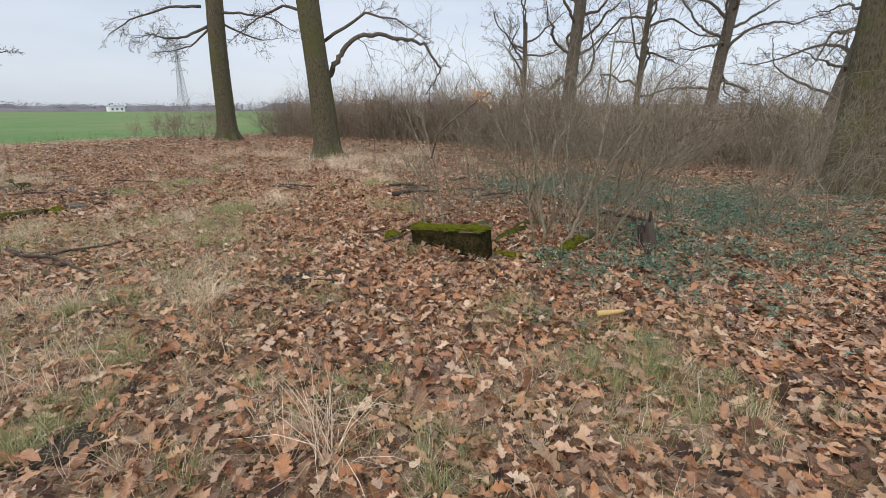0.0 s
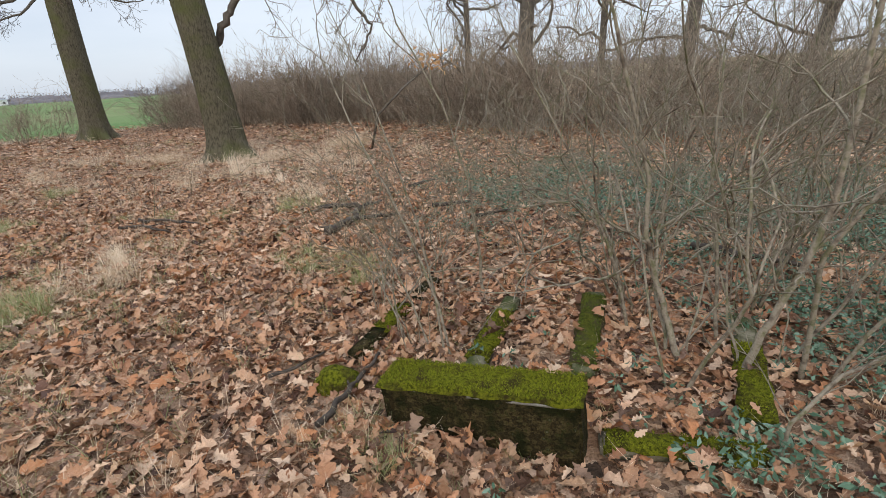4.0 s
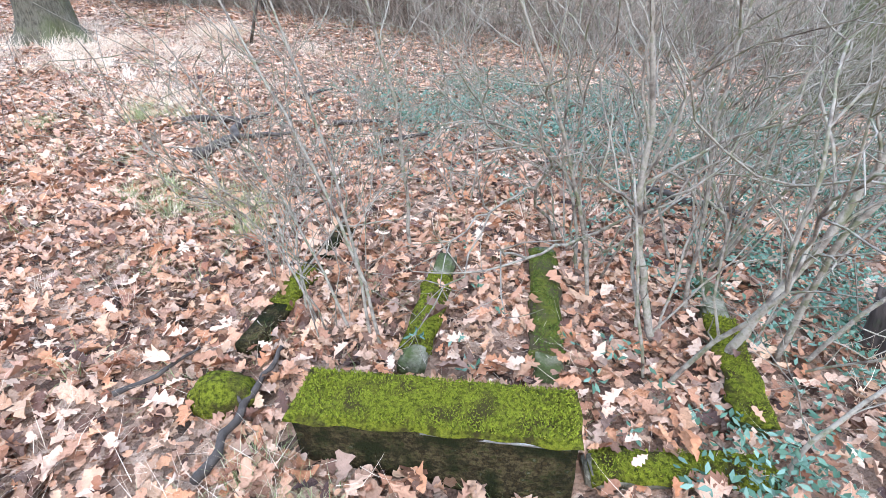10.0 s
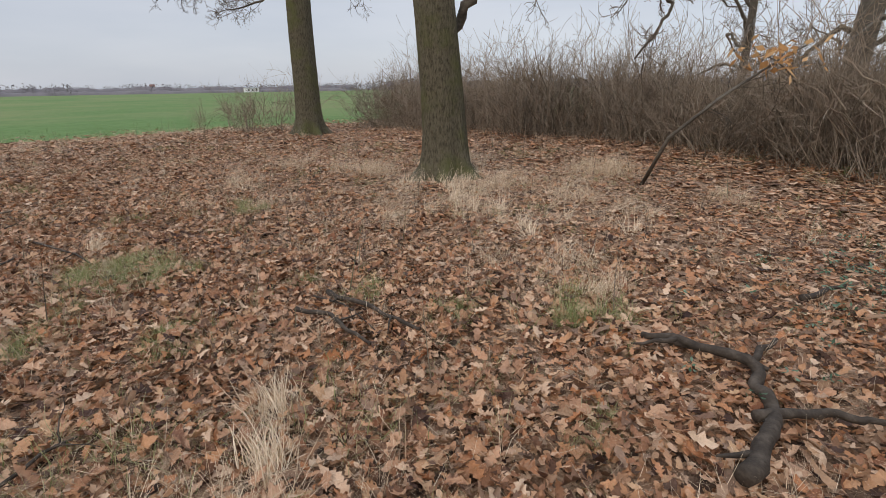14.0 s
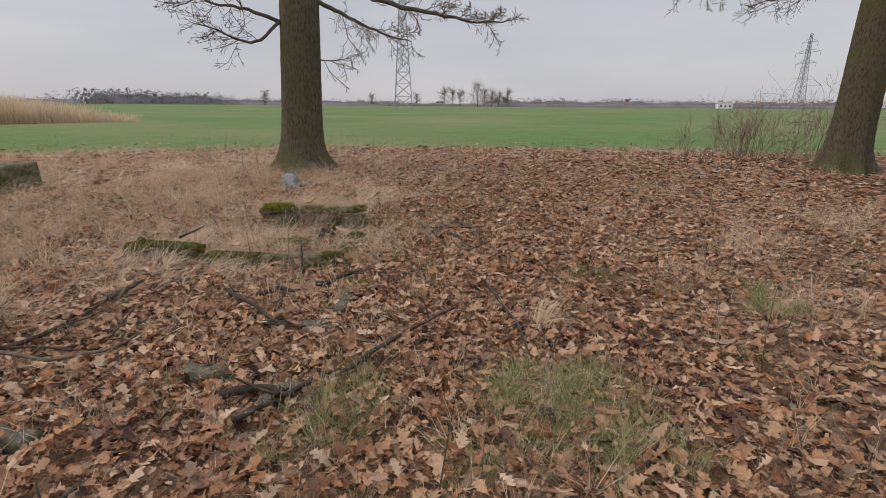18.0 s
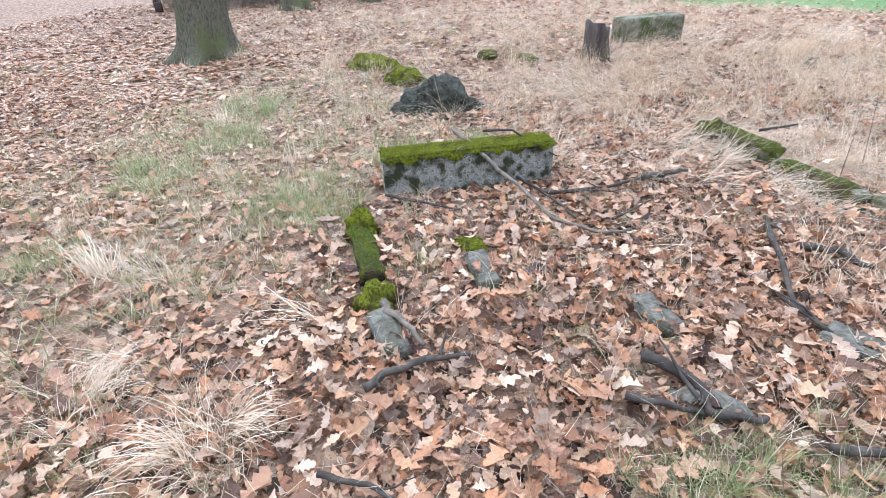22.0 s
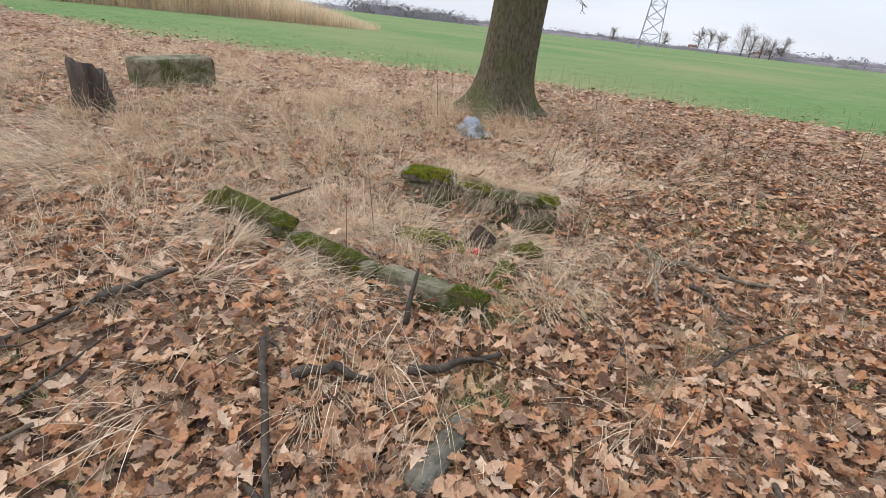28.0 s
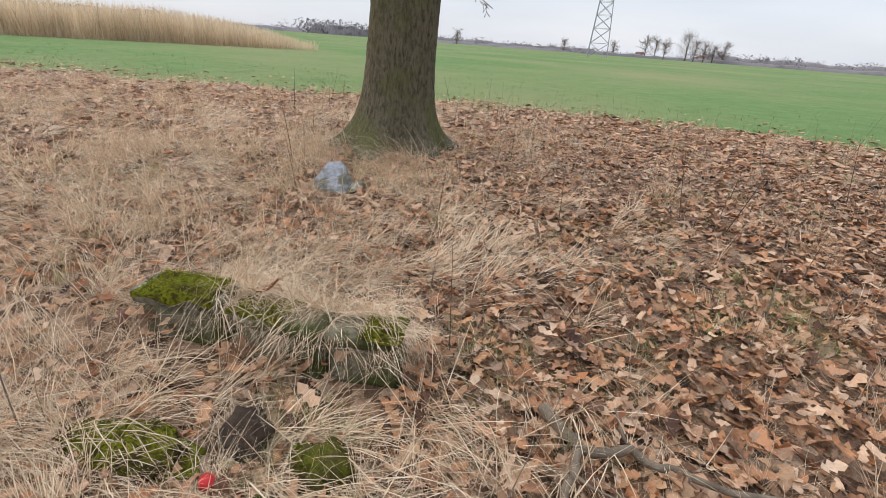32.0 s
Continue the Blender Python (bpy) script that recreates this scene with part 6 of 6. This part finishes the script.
def crown_flecks(P, tall, per, rng):
    """Small tilted flecks filling the rounded crowns of far trees, with a trunk each."""
    n = len(P)
    i = np.repeat(np.arange(n), per)
    H = tall[i]
    f, a = rng.random(len(i)) ** 1.25, rng.uniform(0, 6.28, len(i))
    r = H * 0.75 * np.sqrt(1.02 - f) * np.sqrt(rng.random(len(i)))
    c = np.stack([P[i, 0] + r * np.cos(a), P[i, 1] + r * np.sin(a), P[i, 2] + H * f], -1)
    s = Shape()
    size = H * rng.uniform(0.02, 0.075, len(i))
    tri = c[:, None] + rng.normal(0, 1, (len(i), 3, 3)) * size[:, None, None]
    s.add(tri.reshape(-1, 3), np.arange(len(i) * 3).reshape(-1, 3))
    for p, t in zip(P, tall):
        s.tube([p, p + (0, 0, t * 0.7)], [t * 0.016, t * 0.008], 3, False)
    return s


def build_woods():
    rng = np.random.default_rng(91)

    def belt(a, b, n, tall, deep, per, name, label):
        t = np.sort(rng.random(n))
        a, b = np.array(a, float), np.array(b, float)
        P2 = a + (b - a) * t[:, None] + rng.normal(0, deep, (n, 2))
        P = np.stack([P2[:, 0], P2[:, 1], np.full(n, 0.2)], -1)
        T = tall * (0.5 + 0.6 * patch(t * 9, t * 5)) * rng.uniform(0.7, 1.15, n)
        s = crown_flecks(P, T, per, rng)
        # the closed mass of the wood behind its front trees
        k = 160
        u = np.linspace(0, 1, k)
        top = tall * (0.42 + 0.5 * patch(u * 9, u * 5)) * (0.88 + 0.12 * np.sin(u * 190) * np.sin(u * 83)) * np.clip(np.minimum(u, 1 - u) * 18, 0.15, 1)
        line = a + (b - a) * u[:, None]
        side = np.array([-(b - a)[1], (b - a)[0]]) / np.linalg.norm(b - a) * deep
        rows = [np.stack([line[:, 0] + side[0] * o, line[:, 1] + side[1] * o, 0.1 + top * z], -1) for o, z in ((-1.2, 0), (-0.8, 0.75), (0, 1.0), (0.8, 0.75), (1.2, 0))]
        i, j = np.meshgrid(np.arange(4), np.arange(k - 1), indexing="ij")
        s.add(np.concatenate(rows), np.stack([i * k + j, i * k + j + 1, (i + 1) * k + j + 1, (i + 1) * k + j], -1).reshape(-1, 4))
        tagged(place(name, s, M_WOODS), label, "woodland", kind="stuff")

    belt((-640, -60), (-640, 58), 200, 15, 14, 60, "far_wood", "dark bare wood on the horizon")
    belt((-640, -260), (-640, -60), 160, 8, 14, 40, "far_wood", "low bare wood on the horizon")
    belt((-800, 40), (-760, 360), 260, 11, 10, 40, "far_tree_line", "low grey-brown tree line on the horizon")
    belt((-440, 290), (-180, 500), 420, 9, 8, 40, "far_tree_line", "low tree line with houses along the horizon")
    belt((-420, 285), (-180, 470), 260, 4.5, 4, 30, "far_hedge", "low far hedge along the field")
    belt((-690, 60), (-450, 190), 260, 4.5, 5, 30, "far_hedge", "low far hedge along the field")
    belt((-450, 190), (-410, 300), 160, 4.5, 4, 30, "far_hedge", "low far hedge along the field")
    belt((-180, 500), (300, 420), 260, 10, 10, 40, "far_tree_line", "tree line on the northern horizon")
    belt((-600, -190), (-300, -420), 110, 14, 10, 40, "far_wood", "grey wood on the southern horizon")
    # trees that stand out by themselves
    from_x, from_y = -3.1, 8.3
    for bearing, tall in ((60.92, 17), (59.99, 16), (59.12, 15), (57.12, 21), (56.38, 16), (55.51, 15), (54.71, 14), (53.83, 16), (69.05, 11), (64.0, 12), (80.44, 13)):
        az = math.radians(bearing)
        d = 480 + rng.uniform(-20, 20)
        x, y = from_x - math.sin(az) * d, from_y + math.cos(az) * d
        ob = thing("tree", (x, y, 0.2), "far bare round-crowned tree across the field", "tree", "trees across the field")
        tr, cr = Shape(), Shape()
        tall *= 1.25
        tr.tube([(0, 0, 0), (0.2, 0, tall * 0.35), (0, 0.2, tall * 0.75)], [0.4, 0.3, 0.12], 6)
        place("trunk", tr, M_LIMB, ob)
        for k in range(40):
            f = rng.uniform(0.1, 0.7)
            line = wander((0, 0, tall * f), (rng.normal(), rng.normal(), rng.uniform(0.2, 1.4)), tall * rng.uniform(0.3, 0.5) * (1.1 - 0.6 * f), 4, 0.2, 0.06, rng)
            cr.tube(line, np.linspace(0.13, 0.05, 5), 3, False)
            sprout(cr, line, 0.05, tall * 0.16, 9, 0, rng, 3, 0.25, 0.03, 0.2, 0.9, 0.04)
        tagged(place("crown", cr, M_HEDGE, ob), kind="stuff")


def build_house(bearing, d, wide, deep, wall, roof, label, flat=False):
    az = math.radians(bearing)
    x, y = -3.1 - math.sin(az) * d, 8.3 + math.cos(az) * d
    ob = thing("house", (x, y, 0.2), label, "house", "far houses", az + 0.3)
    bm = bmesh.new()
    bmesh.ops.create_cube(bm, size=1)
    bmesh.ops.scale(bm, vec=(wide, deep, wall), verts=bm.verts)
    bmesh.ops.translate(bm, vec=(0, 0, wall / 2), verts=bm.verts)
    part("wall", bm, M_WHITE, ob, smooth=False)
    s = Shape()
    w, dd = wide / 2 + 0.4, deep / 2 + 0.5
    s.add([(-w, -dd, wall), (w, -dd, wall), (w, dd, wall), (-w, dd, wall), (-w, 0, wall + roof), (w, 0, wall + roof)], [(0, 1, 5, 4), (2, 3, 4, 5), (1, 2, 5, 5), (3, 0, 4, 4)])
    place("roof", s, M_STEEL if flat else M_ROOF, ob, smooth=False)
    for k in range(3):
        b = bmesh.new()
        bmesh.ops.create_cube(b, size=1)
        bmesh.ops.scale(b, vec=(wide * 0.12, 0.2, wall * 0.35), verts=b.verts)
        win = part("window", b, M_GLASS, ob, smooth=False)
        win.location = (wide * (-0.3 + 0.3 * k), -deep / 2, wall * 0.5)


def build_pylon(at, tall, turn):
    ob = thing("pylon", (at[0], at[1], 0.2), "tall grey steel lattice electricity pylon", "pylon", "pylons", turn)
    s = Shape()
    zs = np.array([0, 0.09, 0.18, 0.26, 0.34, 0.41, 0.47, 0.53, 0.58, 0.63, 0.68, 0.72, 0.77, 0.81, 0.85, 0.92, 1.0]) * tall
    wd = np.interp(zs / tall, [0, 0.58, 1], [0.065, 0.028, 0.010]) * tall
    C = [[(sx * w, sy * w, z) for sx, sy in ((-1, -1), (1, -1), (1, 1), (-1, 1))] for z, w in zip(zs, wd / 1)]
    for i in range(len(zs) - 1):
        for k in range(4):
            k2 = (k + 1) % 4
            s.tube([C[i][k], C[i + 1][k]], [0.15, 0.15], 3, False)
            s.tube([C[i][k], C[i + 1][k2]], [0.08, 0.08], 3, False)
            s.tube([C[i][k2], C[i + 1][k]], [0.08, 0.08], 3, False)
            s.tube([C[i + 1][k], C[i + 1][k2]], [0.05, 0.05], 3, False)
    place("mast", s, M_STEEL, ob)
    for z, L in ((0.62, 0.18), (0.76, 0.22), (0.89, 0.14)):
        arm = Shape()
        for sgn in (-1, 1):
            tip = (sgn * L * tall, 0, z * tall)
            w = np.interp(z, [0, 0.58, 1], [0.065, 0.028, 0.010]) * tall
            for sy in (-1, 1):
                arm.tube([(sgn * w, sy * w, z * tall), tip], [0.1, 0.07], 3, False)
                arm.tube([(sgn * w, sy * w, z * tall + 0.045 * tall), tip], [0.1, 0.07], 3, False)
            arm.tube([tip, (tip[0], 0, tip[2] - 2.2)], [0.12, 0.12], 3, False)
        place("crossarm", arm, M_STEEL, ob)


build_reeds()
build_woods()
build_pylon((-154.8, 77.4), 44, 2.7)
build_pylon((-152.0, 314.0), 39, 2.7)
build_house(61.4, 500, 6, 5, 3, 2, "small white house with a red roof among far trees")
build_house(55.7, 500, 5, 5, 3, 2, "small white house with a red roof beyond the field")
build_house(41.0, 500, 3, 3, 6, 2, "narrow pale tower house on the horizon")
build_house(31.9, 470, 11, 7, 4, 0.6, "long white flat-roofed building on the horizon", True)
build_house(36.0, 500, 7, 6, 3, 2, "low house with a red roof on the horizon")
